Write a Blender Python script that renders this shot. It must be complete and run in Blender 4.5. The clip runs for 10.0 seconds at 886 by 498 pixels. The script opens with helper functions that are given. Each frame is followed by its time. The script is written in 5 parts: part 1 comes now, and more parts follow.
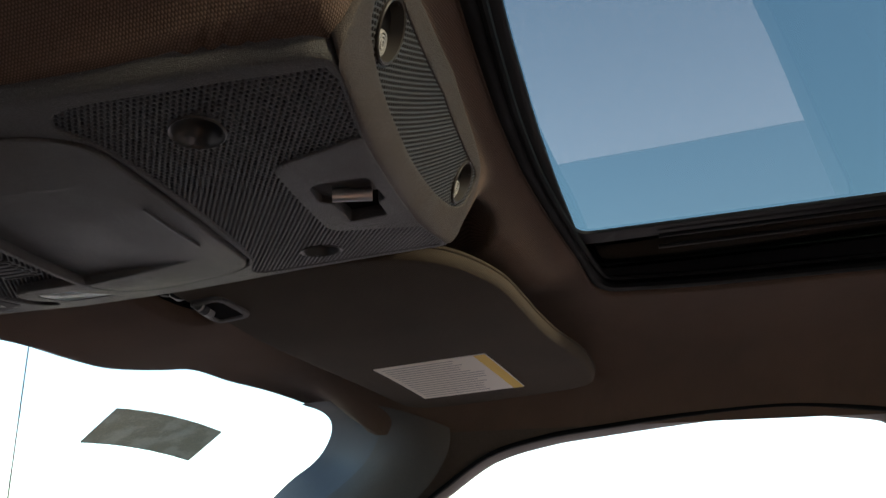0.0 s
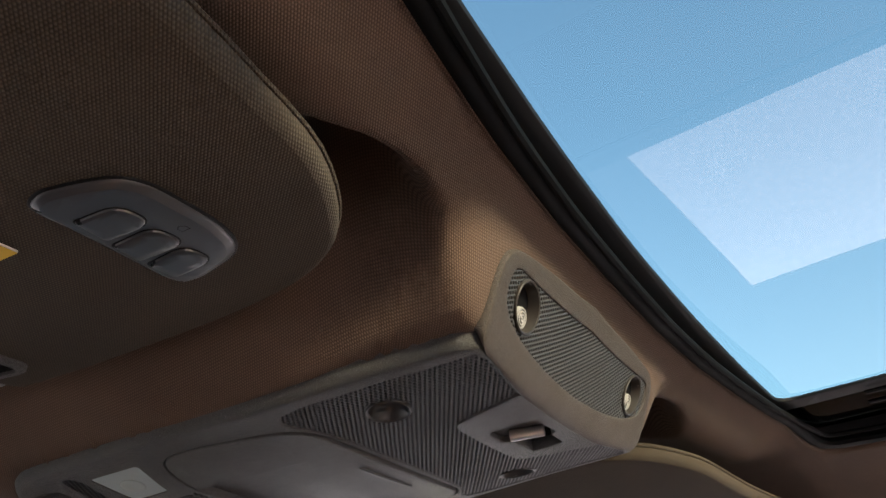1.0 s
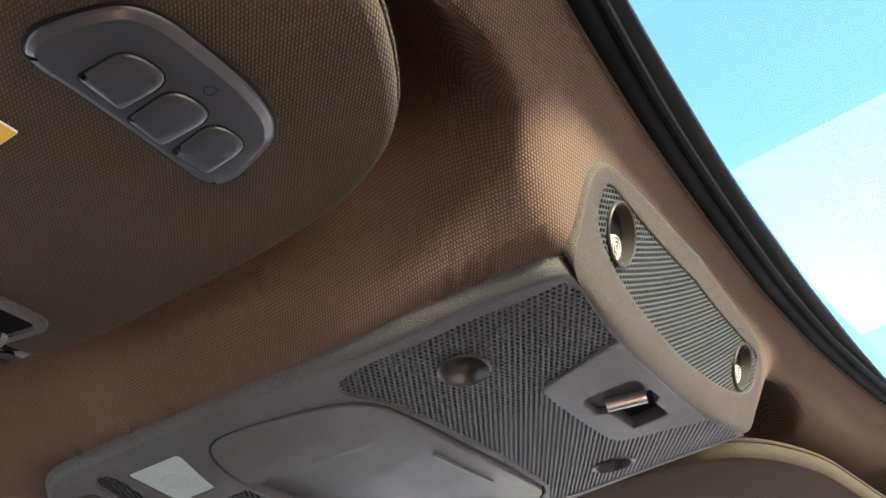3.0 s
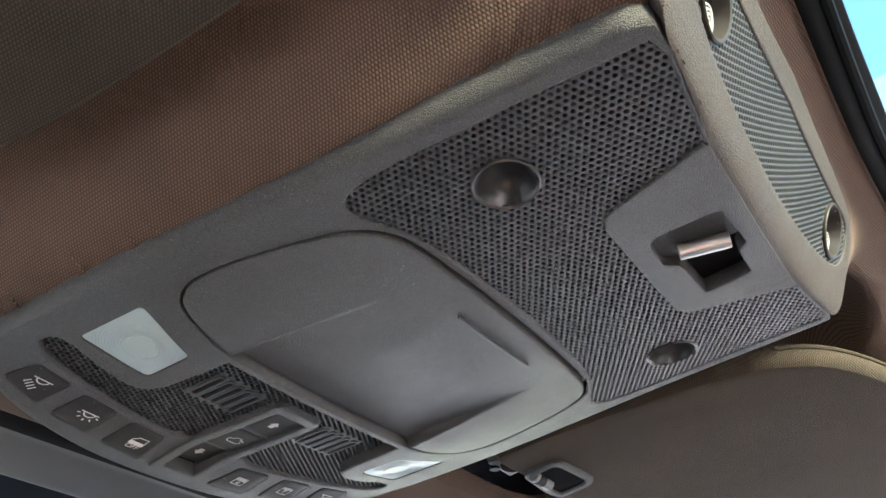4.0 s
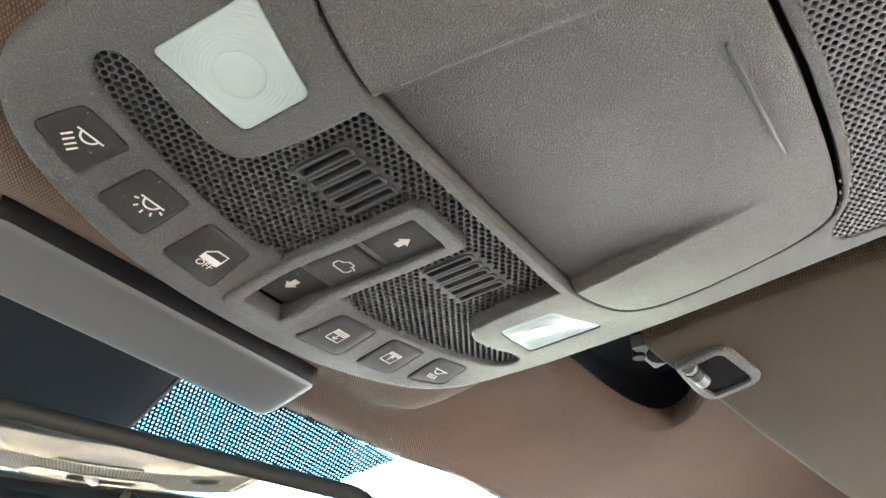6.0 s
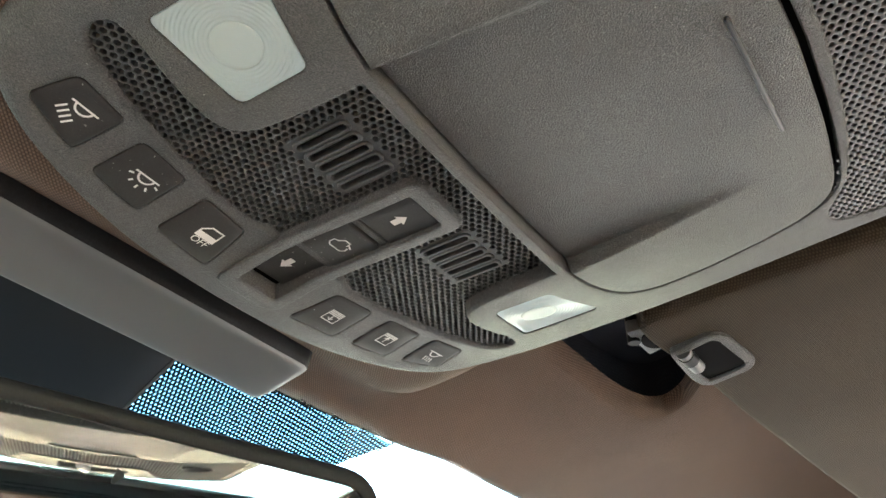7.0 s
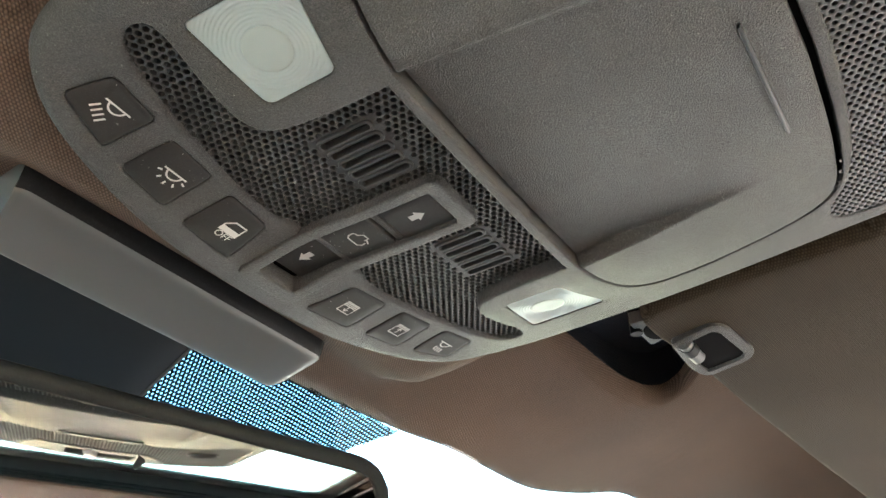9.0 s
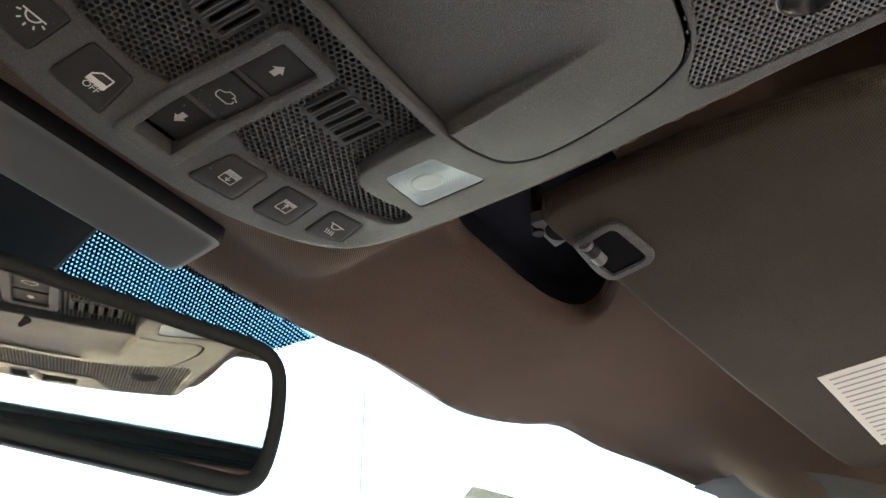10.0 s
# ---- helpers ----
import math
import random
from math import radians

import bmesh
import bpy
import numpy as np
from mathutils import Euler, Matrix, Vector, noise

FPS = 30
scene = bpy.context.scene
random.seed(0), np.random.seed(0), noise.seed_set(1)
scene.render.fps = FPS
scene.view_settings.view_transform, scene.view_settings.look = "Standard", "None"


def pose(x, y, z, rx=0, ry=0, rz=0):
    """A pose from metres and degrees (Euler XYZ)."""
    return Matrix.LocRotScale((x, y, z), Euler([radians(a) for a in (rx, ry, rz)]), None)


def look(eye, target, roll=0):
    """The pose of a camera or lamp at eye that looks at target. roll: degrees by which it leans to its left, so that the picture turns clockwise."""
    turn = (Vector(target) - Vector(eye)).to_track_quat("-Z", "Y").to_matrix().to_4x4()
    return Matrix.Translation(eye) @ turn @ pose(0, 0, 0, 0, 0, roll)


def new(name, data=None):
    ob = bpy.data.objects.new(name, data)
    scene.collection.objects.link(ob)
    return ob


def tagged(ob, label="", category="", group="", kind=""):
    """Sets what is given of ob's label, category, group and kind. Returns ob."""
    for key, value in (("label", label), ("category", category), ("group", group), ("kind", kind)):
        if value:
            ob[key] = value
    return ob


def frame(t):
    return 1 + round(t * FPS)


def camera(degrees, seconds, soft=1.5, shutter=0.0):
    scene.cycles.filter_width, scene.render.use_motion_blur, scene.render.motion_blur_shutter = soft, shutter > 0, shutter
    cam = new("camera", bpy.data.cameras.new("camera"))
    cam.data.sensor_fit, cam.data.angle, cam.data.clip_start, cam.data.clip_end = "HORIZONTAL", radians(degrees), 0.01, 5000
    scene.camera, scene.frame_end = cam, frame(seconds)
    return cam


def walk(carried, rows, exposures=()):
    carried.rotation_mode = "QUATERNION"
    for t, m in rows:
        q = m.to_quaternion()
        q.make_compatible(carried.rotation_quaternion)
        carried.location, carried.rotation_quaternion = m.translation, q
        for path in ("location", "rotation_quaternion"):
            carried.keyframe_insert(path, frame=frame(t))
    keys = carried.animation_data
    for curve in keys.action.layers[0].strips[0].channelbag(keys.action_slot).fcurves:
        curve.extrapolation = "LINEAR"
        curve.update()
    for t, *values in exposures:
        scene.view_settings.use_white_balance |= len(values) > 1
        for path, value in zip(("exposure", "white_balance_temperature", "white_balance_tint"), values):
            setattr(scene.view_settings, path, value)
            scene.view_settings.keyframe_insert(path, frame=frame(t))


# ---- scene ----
cam = camera(53.3, 10.0, soft=1.5)
ROWS = [
    (0.0, -0.4596, -0.3632, -0.1891, 108.97, 0.93, -78.37),
    (0.2, -0.4799, -0.3683, -0.1772, 108.59, -0.70, -73.62),
    (0.5, -0.5167, -0.4142, -0.1771, 111.08, 0.37, -66.98),
    (1.0, -0.5417, -0.4444, -0.1675, 119.01, 3.18, -60.72),
    (1.4, -0.5312, -0.4299, -0.1738, 123.51, 4.00, -57.69),
    (1.5, -0.5257, -0.4270, -0.1730, 123.59, 3.71, -57.32),
    (2.0, -0.4947, -0.4052, -0.1814, 124.26, 3.53, -55.98),
    (3.5, -0.4217, -0.3478, -0.2046, 124.14, 3.51, -56.46),
    (3.9, -0.3689, -0.3016, -0.2141, 124.56, 3.03, -56.91),
    (4.0, -0.3530, -0.2905, -0.2159, 124.57, 2.87, -56.84),
    (4.5, -0.3030, -0.2160, -0.2014, 123.57, 2.64, -57.09),
    (5.0, -0.2715, -0.1657, -0.1968, 123.37, 1.68, -56.87),
    (5.5, -0.2569, -0.1380, -0.2017, 123.18, 1.15, -57.13),
    (7.0, -0.2468, -0.1264, -0.2127, 122.76, 1.01, -58.02),
    (7.5, -0.2524, -0.1219, -0.2136, 122.53, 1.00, -58.29),
    (8.0, -0.2547, -0.1198, -0.2156, 122.34, 1.09, -58.50),
    (8.5, -0.2569, -0.1220, -0.2150, 122.58, 1.11, -58.60),
    (9.0, -0.2626, -0.1235, -0.2161, 121.90, 1.11, -58.67),
    (9.5, -0.2521, -0.1510, -0.2148, 122.00, 1.08, -58.83),
    (9.8, -0.2367, -0.1669, -0.2427, 122.26, 0.57, -58.40),
    (10.0, -0.2098, -0.1689, -0.2781, 121.76, 0.11, -58.51),
]
ZO = 1.75          # height of the console's middle over the ground


def lift(rows):
    return [(t, pose(x, y, z + ZO, rx, ry, rz)) for t, x, y, z, rx, ry, rz in rows]


EXPOSURES = [(0, 2.7, 6600, 11), (0.5, 2, 6600, 11), (0.7, 2, 6600, 11), (1, 3.85, 6700, 11), (1.3, 4.7, 6850, 10), (1.6, 4.9, 6850, 9), (2, 4.85, 6750, 8), (3.5, 5.2, 6050, 6), (4, 5.3, 5950, 3), (4.5, 5.5, 6150, 0), (5, 6.2, 6250, 1), (5.5, 6.4, 6300, 0), (7, 5.7, 6750, -3), (9, 5.65, 6750, -3), (9.5, 5.2, 6700, -2), (10, 4.8, 6600, 1)]
walk(cam, lift(ROWS), EXPOSURES)

# ---- light ----
SUN_EL, SUN_AZ = 24.5, 205.0      # degrees; azimuth clockwise from the car's nose
world = bpy.data.worlds.new("sky")
scene.world = world
world.use_nodes = True
wn = world.node_tree.nodes
sky = wn.new("ShaderNodeTexSky")
sky.sky_type, sky.sun_disc = "NISHITA", False
sky.dust_density, sky.air_density, sky.ozone_density = 0.3, 1.2, 3.0
sky.sun_elevation, sky.sun_rotation = radians(SUN_EL), radians(SUN_AZ)
wn["Background"].inputs[1].default_value = 0.092
world.node_tree.links.new(sky.outputs[0], wn["Background"].inputs[0])
sun = new("sun", bpy.data.lights.new("sun", "SUN"))
sun.data.energy, sun.data.angle, sun.data.color = 3.4, radians(13.0), (1.0, 0.69, 0.52)
sun.matrix_world = look((9 * math.sin(radians(SUN_AZ)), 9 * math.cos(radians(SUN_AZ)), 9 * math.tan(radians(SUN_EL))), (0, 0, 0))


# ---- materials ----
def material(name, colour, rough=0.6, metal=0.0, spec=0.5):
    m = bpy.data.materials.new(name)
    m.use_nodes = True
    b = m.node_tree.nodes["Principled BSDF"]
    b.inputs["Base Color"].default_value = (*colour, 1)
    b.inputs["Roughness"].default_value = rough
    b.inputs["Metallic"].default_value = metal
    b.inputs["Specular IOR Level"].default_value = spec
    return m


def nodes_of(m):
    return m.node_tree.nodes, m.node_tree.links, m.node_tree.nodes["Principled BSDF"]


def math_node(m, op, a, b=None):
    n, l, _ = nodes_of(m)
    k = n.new("ShaderNodeMath")
    k.operation = op
    for i, v in enumerate((a, b)):
        if v is None:
            continue
        if isinstance(v, (int, float)):
            k.inputs[i].default_value = v
        else:
            l.new(v, k.inputs[i])
    return k.outputs[0]


def coords(m):
    n, l, _ = nodes_of(m)
    g = n.new("ShaderNodeNewGeometry")
    return g.outputs["Position"]


def noise_node(m, scale, detail=3.0, rough=0.55):
    n, l, _ = nodes_of(m)
    k = n.new("ShaderNodeTexNoise")
    k.inputs["Scale"].default_value, k.inputs["Detail"].default_value, k.inputs["Roughness"].default_value = scale, detail, rough
    l.new(coords(m), k.inputs["Vector"])
    return k.outputs["Fac"]


def ramp(m, fac, stops):
    n, l, _ = nodes_of(m)
    k = n.new("ShaderNodeValToRGB")
    while len(k.color_ramp.elements) < len(stops):
        k.color_ramp.elements.new(0.5)
    for e, (p, c) in zip(k.color_ramp.elements, stops):
        e.position, e.color = p, (*c, 1)
    l.new(fac, k.inputs[0])
    return k.outputs[0]


def mix_colour(m, fac, a, b, mode="MIX"):
    n, l, _ = nodes_of(m)
    k = n.new("ShaderNodeMix")
    k.data_type, k.blend_type = "RGBA", mode
    for v, i in ((fac, 0), (a, 6), (b, 7)):
        if isinstance(v, (int, float)):
            k.inputs[i].default_value = v
        elif isinstance(v, tuple):
            k.inputs[i].default_value = (*v, 1)
        else:
            l.new(v, k.inputs[i])
    return k.outputs[2]


def bump(m, height, strength, distance):
    n, l, b = nodes_of(m)
    k = n.new("ShaderNodeBump")
    k.inputs["Strength"].default_value, k.inputs["Distance"].default_value = strength, distance
    l.new(height, k.inputs["Height"])
    if b.inputs["Normal"].links:
        l.new(b.inputs["Normal"].links[0].from_socket, k.inputs["Normal"])
    l.new(k.outputs[0], b.inputs["Normal"])


def scaled(c, f):
    return tuple(min(1.0, v * f) for v in c)


def grained_plastic(name, colour, rough=0.55, grain=1400, dust=0.0, depth=0.0003, spec=0.4, speckle=0.35):
    """Moulded plastic: fine leather grain, faint cloudy variation, a few specks of dust."""
    m = material(name, colour, rough, 0.0, spec)
    n, l, b = nodes_of(m)
    cloud = noise_node(m, 22, 4)
    col = ramp(m, cloud, [(0.3, scaled(colour, 0.86)), (0.7, scaled(colour, 1.14))])
    fine = noise_node(m, grain, 2, 0.6)
    col = mix_colour(m, speckle, col, ramp(m, fine, [(0.35, scaled(colour, 0.45)), (0.55, colour), (0.70, scaled(colour, 2.0))]))
    if dust:
        speck = ramp(m, noise_node(m, 1000, 1, 0.4), [(0.74, (0, 0, 0)), (0.78, (1, 1, 1))])
        where = ramp(m, noise_node(m, 16, 3), [(0.42, (0, 0, 0)), (0.66, (1, 1, 1))])
        col = mix_colour(m, mix_colour(m, 1.0, speck, where, "MULTIPLY"), col, (dust, dust, dust * 0.96))
    l.new(col, b.inputs["Base Color"])
    l.new(ramp(m, cloud, [(0.3, (rough - 0.06,) * 3), (0.7, (rough + 0.1,) * 3)]), b.inputs["Roughness"])
    bump(m, fine, min(1.0, 1700 * depth), depth)
    return m


def woven(name, colour, pitch=0.0015, turn=45.0, depth=0.0005, fuzz=0.15, mark=1.0):
    """Knitted headliner cloth: slanting rows of small loops with a thread colour and fuzz."""
    m = material(name, colour, 0.92, 0.0, 0.15)
    n, l, b = nodes_of(m)
    rot = n.new("ShaderNodeMapping")
    rot.inputs["Rotation"].default_value = (radians(30), radians(-22), radians(turn))
    l.new(coords(m), rot.inputs["Vector"])
    sep = n.new("ShaderNodeSeparateXYZ")
    l.new(rot.outputs[0], sep.inputs[0])
    k = 2 * math.pi / pitch
    wob = math_node(m, "MULTIPLY", noise_node(m, 35, 1), 1.6)
    u = math_node(m, "ADD", math_node(m, "MULTIPLY", sep.outputs[0], k), wob)
    v = math_node(m, "ADD", math_node(m, "MULTIPLY", sep.outputs[1], k * 0.72), wob)
    row = math_node(m, "FLOOR", math_node(m, "MULTIPLY", u, 0.5 / math.pi))
    ridge = math_node(m, "ABSOLUTE", math_node(m, "SINE", math_node(m, "MULTIPLY", u, 0.5)))
    stitch = math_node(m, "SINE", math_node(m, "ADD", v, math_node(m, "MULTIPLY", row, math.pi)))
    loop = math_node(m, "MULTIPLY", ridge, math_node(m, "ADD", math_node(m, "MULTIPLY", stitch, 0.36), 0.64))
    thread = ramp(m, loop, [(0.08, scaled(colour, 1 - 0.55 * mark)), (0.45, scaled(colour, 1 - 0.05 * mark)), (0.95, scaled(colour, 1 + 0.5 * mark))])
    blotch = ramp(m, noise_node(m, 9, 5, 0.6), [(0.3, (0.84, 0.85, 0.87)), (0.7, (1.12, 1.1, 1.08))])
    l.new(mix_colour(m, 1.0, thread, blotch, "MULTIPLY"), b.inputs["Base Color"])
    b.inputs["Sheen Weight"].default_value, b.inputs["Sheen Roughness"].default_value = fuzz, 0.5
    bump(m, loop, 0.7, depth)
    bump(m, noise_node(m, 700, 2), 0.25, 0.0004)
    return m


def see_through(name, tint, gloss=1.45, rough=0.0):
    """A thin pane: tinted clear glass that mirrors more at a slant."""
    m = bpy.data.materials.new(name)
    m.use_nodes = True
    n, l = m.node_tree.nodes, m.node_tree.links
    n.remove(n["Principled BSDF"])
    t, g, f, mix = (n.new(k) for k in ("ShaderNodeBsdfTransparent", "ShaderNodeBsdfGlossy", "ShaderNodeFresnel", "ShaderNodeMixShader"))
    t.inputs[0].default_value = (*tint, 1)
    g.inputs["Roughness"].default_value = rough
    g.inputs[0].default_value = (1, 1, 1, 1)
    f.inputs["IOR"].default_value = gloss
    l.new(f.outputs[0], mix.inputs[0])
    l.new(t.outputs[0], mix.inputs[1])
    l.new(g.outputs[0], mix.inputs[2])
    l.new(mix.outputs[0], n["Material Output"].inputs[0])
    return m


CLOTH = (0.119, 0.081, 0.061)
M_HEAD = woven("headliner_cloth", CLOTH, 0.0013, 45.0, 0.0005, 0.04, 0.8)
M_VISOR = woven("visor_cloth", (0.062, 0.0495, 0.0365), 0.0013, 40.0, 0.0005, 0.03, 0.7)
M_SHELL = grained_plastic("console_plastic", (0.055, 0.0550, 0.0550), 0.46, 1600, 0.34, 0.0013, 0.5, 0.8)
M_DOOR = grained_plastic("console_door_plastic", (0.056, 0.0555, 0.0545), 0.45, 1600, 0.38, 0.0013, 0.55, 0.8)
M_MESH = grained_plastic("perforated_plastic", (0.046, 0.0475, 0.050), 0.37, 1500, 0.0, 0.0002, 0.5)
M_KEY = grained_plastic("key_plastic", (0.028, 0.0275, 0.0275), 0.55, 2200, 0.4, 0.00012, 0.35)
M_BLACK = material("black_void", (0.006, 0.006, 0.007), 0.9, 0, 0.1)
M_CUP = material("glossy_cup_plastic", (0.026, 0.026, 0.026), 0.33, 0.0, 0.5)
M_DARK = grained_plastic("dark_plastic", (0.008, 0.009, 0.011), 0.5, 900, 0.0, 0.0002, 0.18)
M_MOUNT = material("mirror_cover_plastic", (0.095, 0.102, 0.104), 0.38, 0.0, 0.75)
bump(M_MOUNT, noise_node(M_MOUNT, 1800, 2), 0.05, 0.0001)
# near-black navy for the clip recesses: shade put into the colour
M_RECESS_SHADE = woven("recess_shade", (0.018, 0.022, 0.034), 0.0013, 45.0, 0.0005, 0.0, 0.3)
M_PIN = grained_plastic("pin_plastic", (0.11, 0.115, 0.12), 0.4, 1800, 0.0, 0.0001)
M_OPEN = material("remote_plastic", (0.040, 0.043, 0.048), 0.33, 0.0, 0.65)
bump(M_OPEN, noise_node(M_OPEN, 1700, 2), 0.12, 0.0001)
M_INK = material("white_print", (0.72, 0.72, 0.70), 0.5)
M_FAINT = material("grey_print", (0.56, 0.56, 0.54), 0.5)
M_LENS = material("frosted_lens", (0.47, 0.57, 0.59), 0.30)
M_LENS.node_tree.nodes["Principled BSDF"].inputs["Subsurface Weight"].default_value = 0.25
M_LENS.node_tree.nodes["Principled BSDF"].inputs["Subsurface Radius"].default_value = (0.004, 0.004, 0.004)
M_LENS2 = material("lens_disc", (0.40, 0.48, 0.49), 0.42)
M_CHROME = material("satin_chrome", (0.66, 0.65, 0.63), 0.25, 0.9)
M_LEVER = material("lever_metal", (0.60, 0.59, 0.58), 0.3, 0.85)
M_BULB = material("lamp_bulb_lens", (0.30, 0.295, 0.28), 0.35, 0.0)
M_CAP = grained_plastic("end_cap_plastic", (0.053, 0.0425, 0.0355), 0.55, 1300, 0.16, 0.0007, 0.4, 0.6)
M_GOLD = material("cup_plastic", (0.028, 0.024, 0.021), 0.46, 0.0, 0.35)
M_RUBBER = grained_plastic("rubber_seal", (0.0035, 0.0045, 0.005), 0.7, 800, 0.0, 0.0002, 0.12)
M_FRAME = material("black_enamel", (0.006, 0.007, 0.008), 0.62, 0.0, 0.2)
M_ROOFGLASS = see_through("tinted_roof_glass", (0.172, 0.218, 0.196), 1.40)
M_PANE = see_through("clear_glass", (0.97, 0.98, 0.96), 1.3)
M_PRIVACY = see_through("privacy_glass", (0.03, 0.032, 0.034), 1.3)
M_SCREEN = see_through("windscreen_glass", (0.66, 0.71, 0.68), 1.3)
M_MIRROR = material("mirror_silver", (0.86, 0.87, 0.85), 0.02, 1.0)
M_FRIT = material("glass_frit", (0.006, 0.012, 0.018), 0.5)
M_DIM = see_through("dimming_tint", (0.20, 0.31, 0.33), 1.2)
# the print passes a little blue, in place of bloom round its holes
M_DOTS = see_through("dotted_frit", (0.0004, 0.0018, 0.0034), 1.3)
M_PILLAR = grained_plastic("pillar_plastic", (0.065, 0.060, 0.056), 0.6, 1000)
M_PILLARGREY = grained_plastic("pale_pillar_plastic", (0.058, 0.062, 0.070), 0.6, 1000)
M_PAPER = material("label_paper", (0.80, 0.76, 0.67), 0.6)
M_YELLOW = material("label_yellow", (0.75, 0.50, 0.05), 0.55)
M_GREYINK = material("label_grey_ink", (0.34, 0.33, 0.32), 0.6)


def backlit(m, share, colour):
    """Thin paper that lets some daylight through."""
    n, l, p = nodes_of(m)
    t, mix = n.new("ShaderNodeBsdfTranslucent"), n.new("ShaderNodeMixShader")
    t.inputs[0].default_value = (*colour, 1)
    mix.inputs[0].default_value = share
    l.new(p.outputs[0], mix.inputs[1])
    l.new(t.outputs[0], mix.inputs[2])
    l.new(mix.outputs[0], n["Material Output"].inputs[0])
    return m


M_CARD = grained_plastic("sticker_card", (0.24, 0.205, 0.15), 0.7, 500)
n, l, p = nodes_of(backlit(M_CARD, 0.20, (0.5, 0.43, 0.32)))
l.new(ramp(M_CARD, noise_node(M_CARD, 26, 3, 0.6), [(0.47, (0.48, 0.36, 0.21)), (0.56, (0.80, 0.60, 0.38))]), n["Translucent BSDF"].inputs[0])
M_SEAT = grained_plastic("seat_leather", (0.34, 0.24, 0.17), 0.55, 500)
# paler than the front seats so that the bench bounces light forward
M_BENCH = grained_plastic("bounce_leather", (0.76, 0.61, 0.47), 0.5, 500)
M_PANEL = grained_plastic("cabin_panel", (0.06, 0.046, 0.036), 0.65, 700)
M_CARPET = woven("carpet", (0.04, 0.034, 0.03), 0.004, 20)
M_GROUND = grained_plastic("concrete_ground", (0.38, 0.372, 0.36), 0.9, 60)
M_REFLECT_DARK = grained_plastic("reflection_dark", (0.045, 0.046, 0.048), 0.9, 90)
M_BODY = material("body_paint", (0.55, 0.56, 0.57), 0.3)


# ---- mesh tools ----
def thing(name, at, label="", category="", group="", kind=""):
    ob = new(name)
    ob.location = (at[0], at[1], at[2] + ZO)
    ob.empty_display_size = 0.02
    return tagged(ob, label, category, group, kind)


def offset_of(parent):
    o = Vector((0, 0, 0))
    while parent is not None:
        o += parent.location
        parent = parent.parent
    return o


def finish(me, mat, angle=38.0):
    me.materials.append(mat)
    bm = bmesh.new()
    bm.from_mesh(me)
    for f in bm.faces:
        f.smooth = True
    lim = radians(angle)
    for e in bm.edges:
        e.smooth = len(e.link_faces) == 2 and e.calc_face_angle(0) < lim
    bm.to_mesh(me)
    bm.free()


def smooth01(t):
    t = min(1.0, max(0.0, t))
    return t * t * (3 - 2 * t)


def widen(x, y, z):
    """The cabin's outer bays: beyond the visors' clips all of it spreads outwards and a little up and forwards, alike on both sides."""
    a = abs(x)
    k = 0.17 * smooth01((a - 0.36) / 0.34) + 0.09 * smooth01((y - 0.05) / 0.2) * smooth01((a - 0.28) / 0.2)
    k *= smooth01((y + 2.0) / 0.6)
    if k == 0.0:
        return (x, y, z)
    return (x + math.copysign(k * (a + 0.48), x), y + k * (y + 0.385) * smooth01((y + 0.9) / 0.3), z + k * (z + 0.183) * smooth01((z + 0.55) / 0.3))


def part(name, bm, mat, parent=None, label="", angle=38.0, wide=True):
    """One mesh, given in the car's coordinates, as a part under its thing (or alone)."""
    me = bpy.data.meshes.new(name)
    o = offset_of(parent)
    if wide:
        for v in bm.verts:
            v.co = widen(*v.co)
    bmesh.ops.translate(bm, verts=bm.verts, vec=Vector((0, 0, ZO)) - o)
    bm.to_mesh(me)
    bm.free()
    finish(me, mat, angle)
    ob = new(name, me)
    ob.parent = parent
    return tagged(ob, label)


def raw(name, verts, faces, mat, parent=None, label="", smooth=False):
    o = offset_of(parent)
    me = bpy.data.meshes.new(name)
    me.from_pydata([(x - o.x, y - o.y, z + ZO - o.z) for x, y, z in (widen(*p) for p in verts)], [], faces)
    if smooth:
        finish(me, mat)
    else:
        me.materials.append(mat)
    ob = new(name, me)
    ob.parent = parent
    return tagged(ob, label)


def flowing(poly, sharp=()):
    """An outline bent smoothly through the middles of its sides; corners named in sharp stay."""
    return rounded(poly, [0.0 if i in sharp else 1.0 for i in range(len(poly))], 5)


def mirrored(half):
    """A closed outline from its half on the side of negative x, given from front to rear."""
    return list(half) + [(-x, y) for x, y in reversed(half) if abs(x) > 1e-6]


def dense(poly, step):
    out = []
    for a, b in zip(poly, poly[1:] + poly[:1]):
        n = max(1, int(math.dist(a, b) / step))
        out += [(a[0] + (b[0] - a[0]) * i / n, a[1] + (b[1] - a[1]) * i / n) for i in range(n)]
    return out


def rounded(poly, r, seg=5):
    """Corners of an outline cut to arcs of about radius r (a number, or one for each corner)."""
    out, n = [], len(poly)
    for i in range(n):
        p, a, b = Vector(poly[i]), Vector(poly[i - 1]), Vector(poly[(i + 1) % n])
        rr = r[i] if isinstance(r, (list, tuple)) else r
        da, db = (a - p), (b - p)
        d = min(rr, da.length * 0.49, db.length * 0.49)
        if d < 1e-5:
            out.append(tuple(p))
            continue
        s, e = p + da.normalized() * d, p + db.normalized() * d
        for k in range(seg + 1):
            t = k / seg
            q = s * (1 - t) ** 2 + p * 2 * t * (1 - t) + e * t * t
            out.append((q.x, q.y))
    return out


